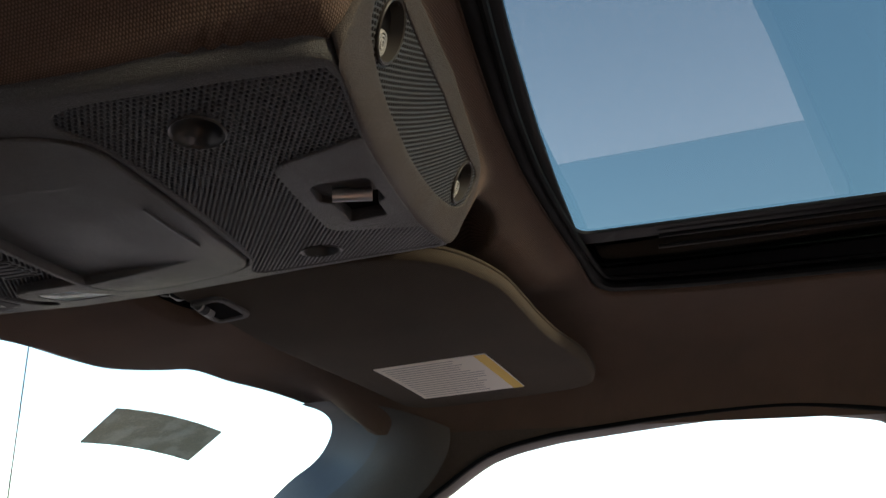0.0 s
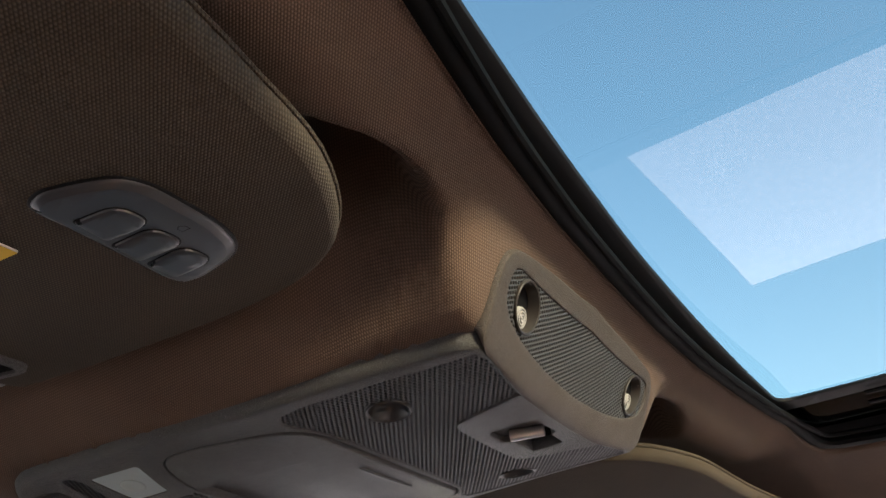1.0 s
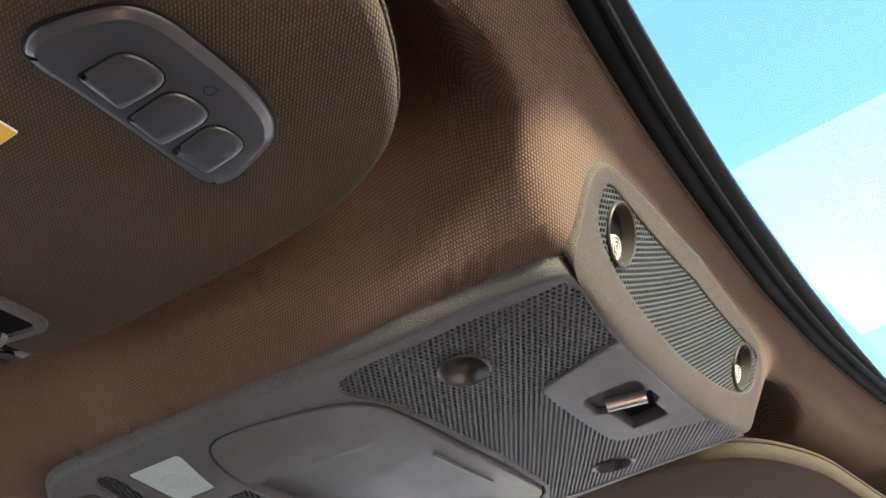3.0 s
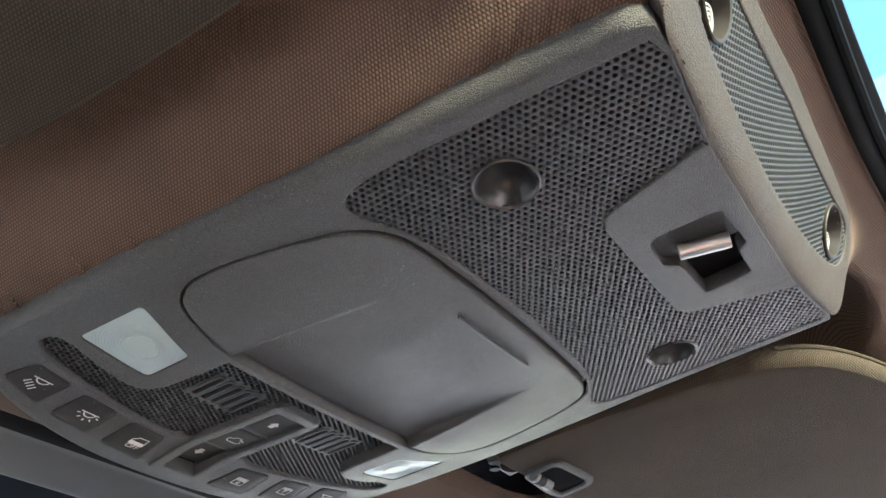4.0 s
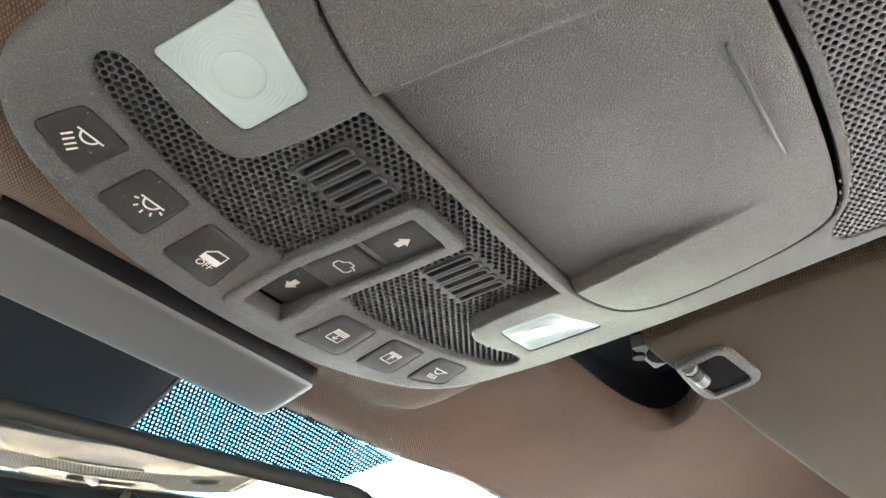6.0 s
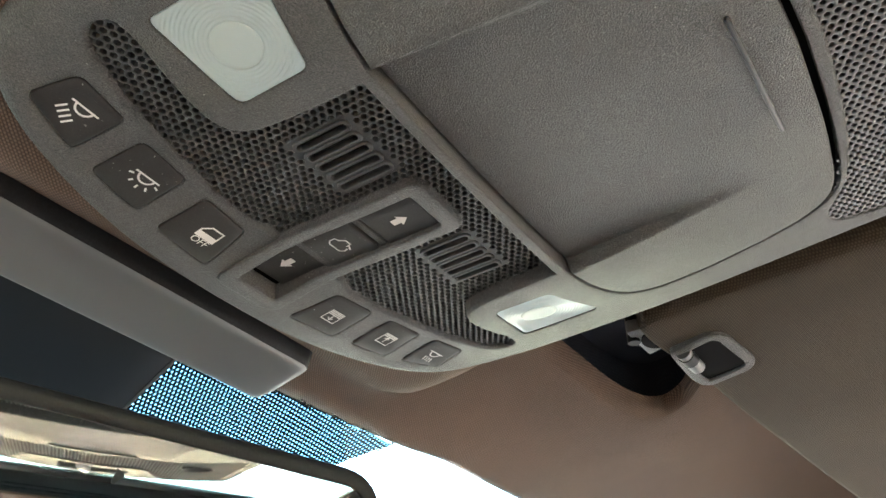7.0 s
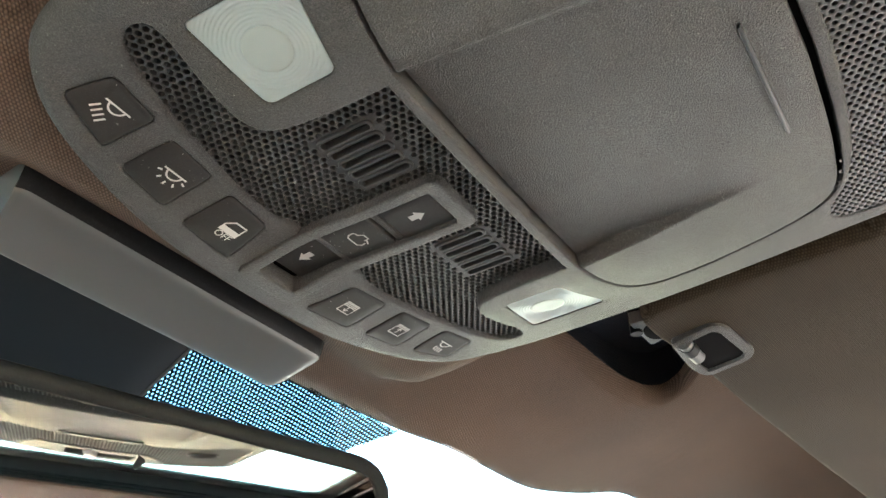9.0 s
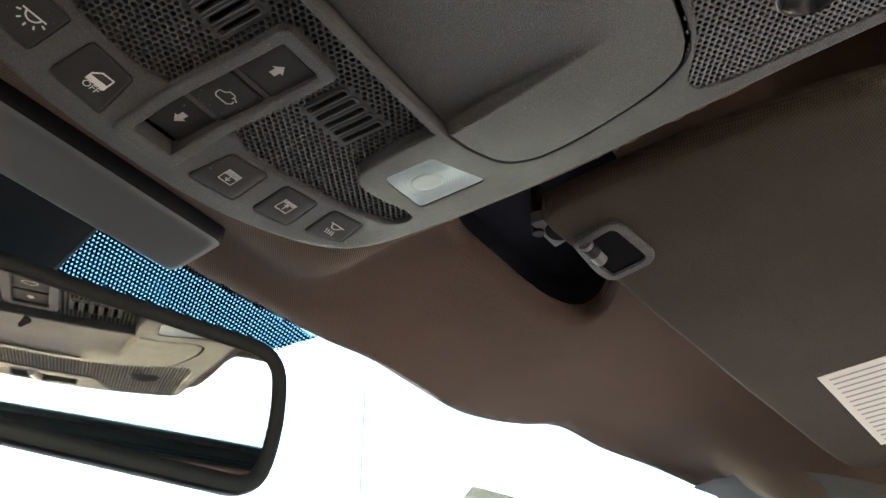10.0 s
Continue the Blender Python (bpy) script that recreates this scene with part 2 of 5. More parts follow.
def curve(points, per=6):
    """A smooth open line through points (Catmull-Rom)."""
    pts = [Vector(p) for p in points]
    pts = [2 * pts[0] - pts[1]] + pts + [2 * pts[-1] - pts[-2]]
    out = []
    for i in range(1, len(pts) - 2):
        a, b, c, d = pts[i - 1:i + 3]
        for k in range(per):
            t = k / per
            out.append(tuple(0.5 * (2 * b + (c - a) * t + (2 * a - 5 * b + 4 * c - d) * t * t + (3 * b - a - 3 * c + d) * t ** 3)))
    out.append(tuple(pts[-2]))
    return out


def grow(poly, d):
    """An outline pushed outwards by d (inwards: minus)."""
    n = len(poly)
    area = sum(poly[i - 1][0] * poly[i][1] - poly[i][0] * poly[i - 1][1] for i in range(n))
    s = 1 if area > 0 else -1
    out = []
    for i in range(n):
        a, p, b = Vector(poly[i - 1]), Vector(poly[i]), Vector(poly[(i + 1) % n])
        e, f = (p - a), (b - p)
        if e.length < 1e-9 or f.length < 1e-9:
            out.append(tuple(p))
            continue
        e.normalize(), f.normalize()
        m = Vector((e.y, -e.x)) + Vector((f.y, -f.x))
        if m.length < 1e-6:
            out.append(tuple(p))
            continue
        m.normalize()
        c = max(0.5, m.dot(Vector((e.y, -e.x))))
        out.append(tuple(p + m * (s * d / c)))
    return out


def inside(p, poly):
    x, y, hit = p[0], p[1], False
    for (ax, ay), (bx, by) in zip(poly, poly[1:] + poly[:1]):
        if (ay > y) != (by > y) and x < (bx - ax) * (y - ay) / (by - ay) + ax:
            hit = not hit
    return hit


def edge_distance(p, poly):
    best = 9.0
    for (ax, ay), (bx, by) in zip(poly, poly[1:] + poly[:1]):
        dx, dy = bx - ax, by - ay
        t = ((p[0] - ax) * dx + (p[1] - ay) * dy) / max(dx * dx + dy * dy, 1e-12)
        t = min(1.0, max(0.0, t))
        best = min(best, math.hypot(p[0] - ax - t * dx, p[1] - ay - t * dy))
    return best


def sheet(outer, holes, place, xs, ys, rim=(), hole_rim=(), ease=None):
    """A skin over an outline with holes, cut by the grid lines xs and ys, and laid on place(u, v, up). Its edges go on along the
    profiles rim and hole_rim: steps of (outwards, up); hole_rim may be a function of the hole's middle. ease(u, v) narrows the outer rim by place."""
    bm = bmesh.new()
    edges = []
    for loop in [outer] + list(holes):
        vs = [bm.verts.new((x, y, 0)) for x, y in loop]
        edges += [bm.edges.new((vs[i - 1], vs[i])) for i in range(len(vs))]
    bmesh.ops.triangle_fill(bm, edges=edges, use_beauty=True)
    for n, vals in (((1, 0, 0), xs), ((0, 1, 0), ys)):
        for c in vals:
            bmesh.ops.bisect_plane(bm, geom=bm.verts[:] + bm.edges[:] + bm.faces[:], plane_co=(c * n[0], c * n[1], 0), plane_no=n, dist=1e-6)
    bm.normal_update()
    for f in bm.faces:
        if f.normal.z > 0:
            f.normal_flip()
    border = [e for e in bm.edges if len(e.link_faces) == 1]
    away, links = {}, {}
    for e in border:
        f = e.link_faces[0]
        d = e.verts[1].co - e.verts[0].co
        nrm = Vector((d.y, -d.x, 0)).normalized()
        c = f.calc_center_median() - e.verts[0].co
        if nrm.dot(c) > 0:
            nrm = -nrm
        for v in e.verts:
            away[v] = away.get(v, Vector((0, 0, 0))) + nrm
            links.setdefault(v, []).append(e)
    # which loop is the outer one
    seen, loops = set(), []
    for v0 in links:
        if v0 in seen:
            continue
        stack, group = [v0], []
        seen.add(v0)
        while stack:
            v = stack.pop()
            group.append(v)
            for e in links[v]:
                w = e.other_vert(v)
                if w not in seen:
                    seen.add(w)
                    stack.append(w)
        loops.append(group)
    wide = [max(v.co.x for v in g) - min(v.co.x for v in g) + max(v.co.y for v in g) - min(v.co.y for v in g) for g in loops]
    level = {v: (v.co.x, v.co.y, 0.0) for v in bm.verts}
    for g, w in zip(loops, wide):
        mid = sum((v.co for v in g), Vector((0, 0, 0))) / len(g)
        profile = rim if w == max(wide) else hole_rim(mid.x, mid.y) if callable(hole_rim) else hole_rim
        if not profile:
            continue
        es = {e for v in g for e in links[v]}
        cur = {v: v for v in g}
        for out, up in profile:
            nxt = {}
            for v in g:
                a = away[v]
                a = a.normalized() if a.length > 1e-9 else a
                k = ease(v.co.x, v.co.y) if ease and w == max(wide) else 1.0
                q = v.co + a * out * k
                nxt[v] = bm.verts.new(q)
                level[nxt[v]] = (q.x, q.y, up)
            for e in es:
                a, b = e.verts
                face = e.link_faces[0]
                flip = any(l.vert == a and l.link_loop_next.vert == b for l in face.loops)
                quad = (cur[b], cur[a], nxt[a], nxt[b]) if flip else (cur[a], cur[b], nxt[b], nxt[a])
                try:
                    bm.faces.new(quad)
                except ValueError:
                    pass
            cur = nxt
    for v, (x, y, up) in level.items():
        v.co = place(x, y, up)
    bm.normal_update()
    return bm


def steps(a, b, d):
    n = max(1, int(round((b - a) / d)))
    return [a + (b - a) * i / n for i in range(1, n)]


def slab(poly, place, low, high, soft=0.0008, step=None):
    """A closed plate over an outline: its visible face at height low, its back at high, edges eased by soft. Heights count upwards."""
    def at(x, y, up):
        return place(x, y, up + low)
    xs = [p[0] for p in poly]
    ys = [p[1] for p in poly]
    gx, gy = (steps(min(xs), max(xs), step), steps(min(ys), max(ys), step)) if step else ([], [])
    d = high - low
    bm = sheet(grow(poly, -soft), [], at, gx, gy, [(soft * 0.7, soft * 0.3), (soft, soft), (soft, d)])
    return bm


def perforated(poly, place, pitch, r, depth, skip=(), solid=True, turn=0.0):
    """A plate of small cells in staggered rows, each with a hole through it; whole cells under the frame round it."""
    verts, faces = [], []
    xs, ys = [p[0] for p in poly], [p[1] for p in poly]
    cx, cy = (min(xs) + max(xs)) / 2, (min(ys) + max(ys)) / 2
    half = max(max(xs) - min(xs), max(ys) - min(ys)) * 0.75
    row = pitch * 0.8660254
    n = int(half / row) + 2
    ct, st = math.cos(turn), math.sin(turn)
    R = pitch / math.sqrt(3)
    ring = [(R * math.cos(math.pi / 6 + k * math.pi / 3), R * math.sin(math.pi / 6 + k * math.pi / 3)) for k in range(6)]
    hole = [(r * math.cos(math.pi / 6 + k * math.pi / 3), r * math.sin(math.pi / 6 + k * math.pi / 3)) for k in range(6)]
    for j in range(-n, n + 1):
        for i in range(-n, n + 1):
            u, v = (i + 0.5 * (j & 1)) * pitch, j * row
            x, y = cx + u * ct - v * st, cy + u * st + v * ct
            if not (min(xs) - pitch < x < max(xs) + pitch and min(ys) - pitch < y < max(ys) + pitch):
                continue
            ins = inside((x, y), poly)
            d = edge_distance((x, y), poly)
            if not ins and d > pitch * 0.5:
                continue
            open_ = solid or (ins and d > r * 0.55)
            for s in skip:
                if inside((x, y), s):
                    open_ = False
                    ins = None
                elif edge_distance((x, y), s) < r * 0.8:
                    open_ = False
            if ins is None:
                continue

            def put(a, b, up):
                verts.append(place(x + a * ct - b * st, y + a * st + b * ct, up))
                return len(verts) - 1

            o = [put(a, b, 0.0) for a, b in ring]
            if not open_:
                if solid:
                    faces.append(tuple(reversed(o)))
                continue
            h = [put(a, b, 0.0002) for a, b in hole]
            w = [put(a * 0.94, b * 0.94, depth) for a, b in hole]
            for k in range(6):
                m = (k + 1) % 6
                faces.append((o[m], o[k], h[k], h[m]))
                faces.append((h[m], h[k], w[k], w[m]))
    return verts, faces


def box_bm(lo, hi, soft=0.004, seg=2):
    bm = bmesh.new()
    bmesh.ops.create_cube(bm, size=1.0)
    for v in bm.verts:
        v.co = Vector([lo[i] + (v.co[i] + 0.5) * (hi[i] - lo[i]) for i in range(3)])
    if soft:
        bmesh.ops.bevel(bm, geom=bm.edges[:], offset=soft, segments=seg, profile=0.5, affect="EDGES")
    return bm


def lathe(profile, axis_place, seg=28):
    """A turned form: profile of (radius, up), set by axis_place(a, b, up)."""
    verts, faces = [], []
    for r, up in profile:
        for k in range(seg):
            a = 2 * math.pi * k / seg
            verts.append(axis_place(r * math.cos(a), r * math.sin(a), up))
    for i in range(len(profile) - 1):
        for k in range(seg):
            m = (k + 1) % seg
            faces.append((i * seg + k, i * seg + m, (i + 1) * seg + m, (i + 1) * seg + k))
    if profile[-1][0] > 0:
        faces.append(tuple((len(profile) - 1) * seg + k for k in range(seg)))
    return verts, faces


def strokes(lines, width, place):
    """Flat drawn lines (polylines of (a, b)) of one width, as a thin print."""
    verts, faces = [], []
    for line in lines:
        pts = [Vector(p) for p in line]
        left, right = [], []
        for i, p in enumerate(pts):
            d = (pts[min(i + 1, len(pts) - 1)] - pts[max(i - 1, 0)])
            d = d.normalized() if d.length > 1e-9 else Vector((1, 0))
            nrm = Vector((-d.y, d.x)) * width / 2
            left.append(p + nrm)
            right.append(p - nrm)
        base = len(verts)
        verts += [place(q.x, q.y) for q in left + right]
        k = len(pts)
        faces += [(base + i, base + i + 1, base + k + i + 1, base + k + i) for i in range(k - 1)]
    return verts, faces


def filled(polys, place):
    verts, faces = [], []
    for poly in polys:
        base = len(verts)
        verts += [place(a, b) for a, b in poly]
        faces.append(tuple(range(base, base + len(poly))))
    return verts, faces


def both(*pairs):
    verts, faces = [], []
    for v, f in pairs:
        base = len(verts)
        verts += v
        faces += [tuple(i + base for i in q) for q in f]
    return verts, faces


# ---- the forms of the roof ----
def console_z(x, y):
    """The console's underside."""
    k = 0.35 + 0.25 * smooth01(-y / 0.25)
    nose = 0.001 * smooth01((y - 0.05) / 0.04) - 0.004 * smooth01((y - 0.092) / 0.036)
    return -0.0035 - 0.055 * y + k * x * x + nose


def proud(x, y):
    """How far the frames of the reading lamps stand below the console's sweep, most at their inner edge."""
    return 0.0042 * smooth01((0.134 - abs(x)) / 0.046) * smooth01((0.070 - y) / 0.006) * smooth01((y + 0.10) / 0.10)


def on_console(x, y, up):
    return (x, y, console_z(x, y) + up)


def on_shell(x, y, up):
    return (x, y, console_z(x, y) - proud(x, y) + up)


def windscreen_z(x, y):
    return 0.010 - 0.58 * (y - 0.23) - 0.20 * x * x - 0.9 * max(0.0, abs(x) - 0.45) ** 2


F_HALF = [(0.0, 0.231), (0.12, 0.228), (0.235, 0.216), (0.29, 0.206), (0.34, 0.198), (0.39, 0.187), (0.425, 0.172), (0.46, 0.152), (0.492, 0.130), (0.545, 0.108), (0.60, 0.075), (0.665, 0.034)]
FRONT = curve([(-x, y) for x, y in reversed(F_HALF)] + F_HALF[1:], 5)


def front_y(x):
    for (ax, ay), (bx, by) in zip(FRONT, FRONT[1:]):
        if ax <= x <= bx:
            return ay + (by - ay) * (x - ax) / max(bx - ax, 1e-9)
    return 0.034


OPEN_FRONT = [(0.0, -0.2890), (0.10, -0.2900), (0.20, -0.2955), (0.30, -0.3065), (0.40, -0.3200), (0.465, -0.3315)]


def open_y(x):
    """The front edge of the sunroof's opening."""
    for (ax, ay), (bx, by) in zip(OPEN_FRONT, OPEN_FRONT[1:]):
        if ax <= abs(x) <= bx:
            return ay + (by - ay) * (abs(x) - ax) / (bx - ax)
    return OPEN_FRONT[-1][1]


SIDE = 0.645       # where the roof lining ends over the side windows


def lining_z(x, y):
    """The headliner: high round the sunroof, falling to the windscreen and the side windows, drawn down round the console."""
    fy = front_y(x)
    s = min(1.0, max(0.0, (y + 0.20) / (fy + 0.20)))
    edge = windscreen_z(x, fy) + 0.002
    h = 0.088 - (0.088 - edge) * s ** 1.7
    h += 0.012 * smooth01((-0.25 - y) / 0.5)
    a = min(1.0, max(0.0, (abs(x) - 0.36) / (SIDE - 0.36)))
    h -= (h + 0.045) * a ** 4 * smooth01((fy - y) / 0.10)
    # hollow behind the visor's rear inner corner
    h += 0.085 * smooth01((1 - math.hypot((abs(x) - 0.232) / 0.100, (y + 0.192) / 0.080)) / 0.60)
    # the pod in which the console sits
    w = 1 - smooth01((abs(x) - 0.156 + 0.016 * smooth01(-y / 0.24)) / 0.050)
    w *= smooth01((y + 0.282) / 0.036)
    w *= 1 - smooth01((y - 0.146) / 0.06)
    pod = console_z(0.152, y) + 0.0060
    # before the sunroof the lining sinks to a crest and turns up to the glass
    d = y - open_y(x)
    side = smooth01((0.50 - abs(x)) / 0.07)
    if d < -0.012 or d > 0.115:
        turn = 0.0
    elif d < 0.052:
        turn = 0.014 - 0.028 * math.sin(math.pi / 2 * abs(d) / 0.052)
    else:
        turn = -0.014 * (1 - smooth01((d - 0.052) / 0.063))
    return h + (pod - h) * w + side * (turn if turn > 0 else turn * (1 - w))


def on_lining(x, y, up):
    return (x, y, lining_z(x, y) + up)


# ---- headliner ----
OPEN = [(-x, y) for x, y in reversed(OPEN_FRONT)][:-1] + OPEN_FRONT + [(0.512, -0.347), (0.520, -0.46), (0.522, -1.02), (-0.522, -1.02), (-0.520, -0.46), (-0.512, -0.347)]
OPEN = rounded(OPEN, [0.04] * 11 + [0.07, 0.05, 0.06, 0.06, 0.05, 0.07], 6)
SOCKET = [(-0.05, 0.140), (0.05, 0.140), (0.12, 0.115), (0.134, 0.09), (0.124, -0.20), (0.119, -0.250), (0.114, -0.273), (-0.114, -0.273), (-0.119, -0.250), (-0.124, -0.20), (-0.134, 0.09), (-0.12, 0.115)]
# pockets over the visors' clips, added to hold a dark patch of shade
POCKET = [(0.204, 0.070), (0.214, 0.087), (0.236, 0.0925), (0.280, 0.0905), (0.320, 0.0885), (0.350, 0.0850), (0.380, 0.0765), (0.394, 0.0620), (0.388, 0.0440), (0.364, 0.0230), (0.325, -0.015), (0.250, -0.030), (0.215, -0.030), (0.203, 0.010)]
POCKET = grow(flowing(POCKET), 0.006)
outline = [tuple(p) for p in FRONT] + [(0.660, 0.0), (SIDE, -0.06), (SIDE, -2.10), (-SIDE, -2.10), (-SIDE, -0.06), (-0.660, 0.0)]

def lining_edge(x, y):
    """Cloth folded over the openings, softly at the pockets."""
    if y > -0.06 and abs(x) > 0.19:
        return [(0.0035, 0.0006), (0.0068, 0.0026), (0.0093, 0.0062), (0.0105, 0.0105), (0.0107, 0.0140)]
    return [(0.0016, 0.0006), (0.0026, 0.0020), (0.0030, 0.0050), (0.0030, 0.0120), (0.0030, 0.0130)]


bm = sheet(dense(outline, 0.03), [dense(OPEN, 0.012), dense(SOCKET, 0.012), dense(POCKET, 0.008), dense([(-x, y) for x, y in reversed(POCKET)], 0.008)], on_lining, steps(-SIDE, SIDE, 0.016) + [s * x for s in (-1, 1) for x in steps(0.165, 0.375, 0.007)], [-0.5 - 0.1 * i for i in range(16)] + steps(-0.46, 0.235, 0.012) + steps(-0.345, -0.245, 0.0047) + steps(-0.045, 0.115, 0.0063),
           [(0.002, 0.002), (0.002, 0.012)], lining_edge)
ceiling = part("ceiling", bm, M_HEAD, None, "", 60)
tagged(ceiling, "brown woven cloth headliner with a raised pod for the console", "headliner", "", "structure")

# added boxes over the pockets; their dark colour stands in for shade
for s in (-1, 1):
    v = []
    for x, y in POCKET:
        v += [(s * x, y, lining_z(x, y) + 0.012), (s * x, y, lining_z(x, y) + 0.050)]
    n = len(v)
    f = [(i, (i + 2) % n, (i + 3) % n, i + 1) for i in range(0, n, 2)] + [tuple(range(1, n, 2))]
    tagged(raw("recess", v, f, M_RECESS_SHADE), "added recess over the visor clip, its dark colour standing in for shade", "recess", "clip recesses", "structure")

# ---- sunroof ----
sunroof = thing("sunroof", (0, -0.65, 0.12), "closed tinted glass sunroof in a black frame", "sunroof", "", "structure")


def roof_z(x, y):
    return 0.128 + 0.05 * (-0.31 - y) * (1 if y > -0.7 else 0.39 / (-0.31 - y)) - 0.03 * x * x


def on_roof(x, y, up):
    return (x, y, roof_z(x, y) + up)


PANE_FRONT = [(0.0, -0.3095), (0.15, -0.3130), (0.29, -0.3205), (0.411, -0.3300)]
PANE = rounded([(-x, y) for x, y in reversed(PANE_FRONT)][:-1] + PANE_FRONT + [(0.406, -0.97), (-0.406, -0.97)], [0.022] + [0.05] * 5 + [0.022] * 3, 6)
bm = sheet(dense(grow(OPEN, 0.04), 0.03), [dense(PANE, 0.02)], lambda x, y, u: on_roof(x, y, u - 0.007), steps(-0.5, 0.5, 0.06), steps(-1.07, -0.25, 0.06),
           [(0.001, 0.01)], [(0.0015, 0.001), (0.002, 0.004)])
part("frame", bm, M_FRAME, sunroof, "black enamelled sunroof frame")
bm = sheet(dense(grow(OPEN, 0.03), 0.03), [], on_roof, steps(-0.46, 0.46, 0.06), steps(-1.05, -0.28, 0.06), [(0.001, 0.004)])
part("glass", bm, M_ROOFGLASS, sunroof, "blue-tinted sunroof glass", wide=False)


def tube(path, r, seg=8, closed=False):
    """A round bar along a line of points."""
    bm = bmesh.new()
    pts = [Vector(p) for p in path]
    n = len(pts)
    rings = []
    for i, p in enumerate(pts):
        a = pts[(i - 1) % n] if closed or i else p
        b = pts[(i + 1) % n] if closed or i < n - 1 else p
        d = (b - a).normalized()
        s = d.cross(Vector((0, 0, 1)))
        s = s.normalized() if s.length > 1e-4 else Vector((1, 0, 0))
        q = s.cross(d).normalized()
        rings.append([bm.verts.new(p + s * r * math.cos(2 * math.pi * k / seg) + q * r * math.sin(2 * math.pi * k / seg)) for k in range(seg)])
    for i in range(n if closed else n - 1):
        A, B = rings[i], rings[(i + 1) % n]
        for k in range(seg):
            m = (k + 1) % seg
            bm.faces.new((A[k], A[m], B[m], B[k]))
    if not closed:
        bm.faces.new(rings[0])
        bm.faces.new(list(reversed(rings[-1])))
    bmesh.ops.recalc_face_normals(bm, faces=bm.faces)
    return bm


SEAL = dense(grow(OPEN, -0.0070), 0.02)
LIP = dense(grow(OPEN, -0.0150), 0.02)
part("seal_lip", tube([(x, y, lining_z(x, y) + 0.0150) for x, y in LIP], 0.0030, 8, True), M_RUBBER, sunroof, "thin rubber lip of the seal")
part("seal", tube([(x, y, lining_z(x, y) + 0.0095) for x, y in SEAL], 0.0062, 10, True), M_RUBBER, sunroof, "dark rubber seal")
v, f = [], []
for x, y in dense(grow(OPEN, -0.003), 0.02):
    v += [(x, y, lining_z(x, y) + 0.012), (x, y, roof_z(x, y) - 0.0075)]
n = len(v)
f = [(i, (i + 2) % n, (i + 3) % n, i + 1) for i in range(0, n, 2)]
raw("inner_wall", v, f, M_FRAME, sunroof, "black inner wall of the sunroof opening", True)
for side in (-1, 1):
    for x, z in ((0.424, -0.012), (0.442, -0.017)):
        part("rail", tube([(side * x, y, roof_z(x, y) + z) for y in steps(-1.0, -0.33, 0.08)], 0.0022, 6), M_DARK, sunroof, "thin black guide rail")

# ---- overhead console ----
console = thing("overhead_console", (0, -0.05, 0.02), "dark grey plastic overhead console under the headliner", "console")
RIM = mirrored([(0, 0.1372), (-0.030, 0.1368), (-0.055, 0.1350), (-0.078, 0.1310), (-0.100, 0.1253), (-0.118, 0.1190), (-0.1335, 0.1110), (-0.1440, 0.1010), (-0.1482, 0.088),
                (-0.1488, 0.06), (-0.1482, 0.02), (-0.1465, -0.02), (-0.1435, -0.06), (-0.1395, -0.105), (-0.1358, -0.155), (-0.1332, -0.205), (-0.1300, -0.2475), (-0.118, -0.2484), (-0.064, -0.2432), (0, -0.2420)])
MESH_F = mirrored([(0, 0.1255), (-0.0145, 0.1255), (-0.0145, 0.0915), (-0.0245, 0.0915), (-0.034, 0.0952), (-0.051, 0.0946), (-0.080, 0.0902), (-0.105, 0.0857), (-0.127, 0.0790), (-0.1340, 0.0748), (-0.1368, 0.0690),
                   (-0.1352, 0.0630), (-0.127, 0.0622), (-0.1096, 0.0642), (-0.0962, 0.0645), (-0.0868, 0.0642), (-0.0785, 0.0600), (-0.0750, 0.0495), (-0.0735, 0.0355), (-0.0724, 0.0102), (0, 0.0098)])
MESH_R = mirrored([(0, -0.1262), (-0.035, -0.1248), (-0.070, -0.1215), (-0.096, -0.1150), (-0.110, -0.1070), (-0.119, -0.1030), (-0.1265, -0.1055), (-0.1298, -0.1120),
                   (-0.1312, -0.127), (-0.1298, -0.165), (-0.1275, -0.205), (-0.1255, -0.2440), (-0.1155, -0.2474), (-0.064, -0.2424), (0, -0.2412)])
DOOR = mirrored([(0, 0.0035), (-0.0765, 0.0035), (-0.094, 0.001), (-0.113, -0.003), (-0.1215, -0.0075), (-0.1275, -0.019), (-0.1262, -0.042), (-0.1215, -0.062),
                 (-0.1165, -0.082), (-0.1105, -0.0975), (-0.1010, -0.1095), (-0.087, -0.1150), (-0.05, -0.1190), (0, -0.1205)])
RIM = flowing(RIM, (16, 17, 21, 22))
MESH_F = flowing(MESH_F, (0, 1, 2, 3, 19, 20, 21, 37, 38, 39))
MESH_R = flowing(MESH_R, (0, 11, 12, 16, 17))
DOOR = flowing(DOOR, (0, 1, 13, 25))
LENS = rounded([(-0.1295, 0.0535), (-0.1285, 0.0105), (-0.0885, 0.0195), (-0.0885, 0.0495)], 0.004)
PADS = [[(-0.1306, 0.1083), (-0.1248, 0.0886), (-0.1022, 0.0918), (-0.1052, 0.1160)],
        [(-0.0945, 0.1184), (-0.0916, 0.0943), (-0.0680, 0.0965), (-0.0690, 0.1220)],
        [(-0.0574, 0.1239), (-0.0558, 0.0982), (-0.0312, 0.1003), (-0.0272, 0.1266)]]


def flip(poly):
    return [(-x, y) for x, y in reversed(poly)]


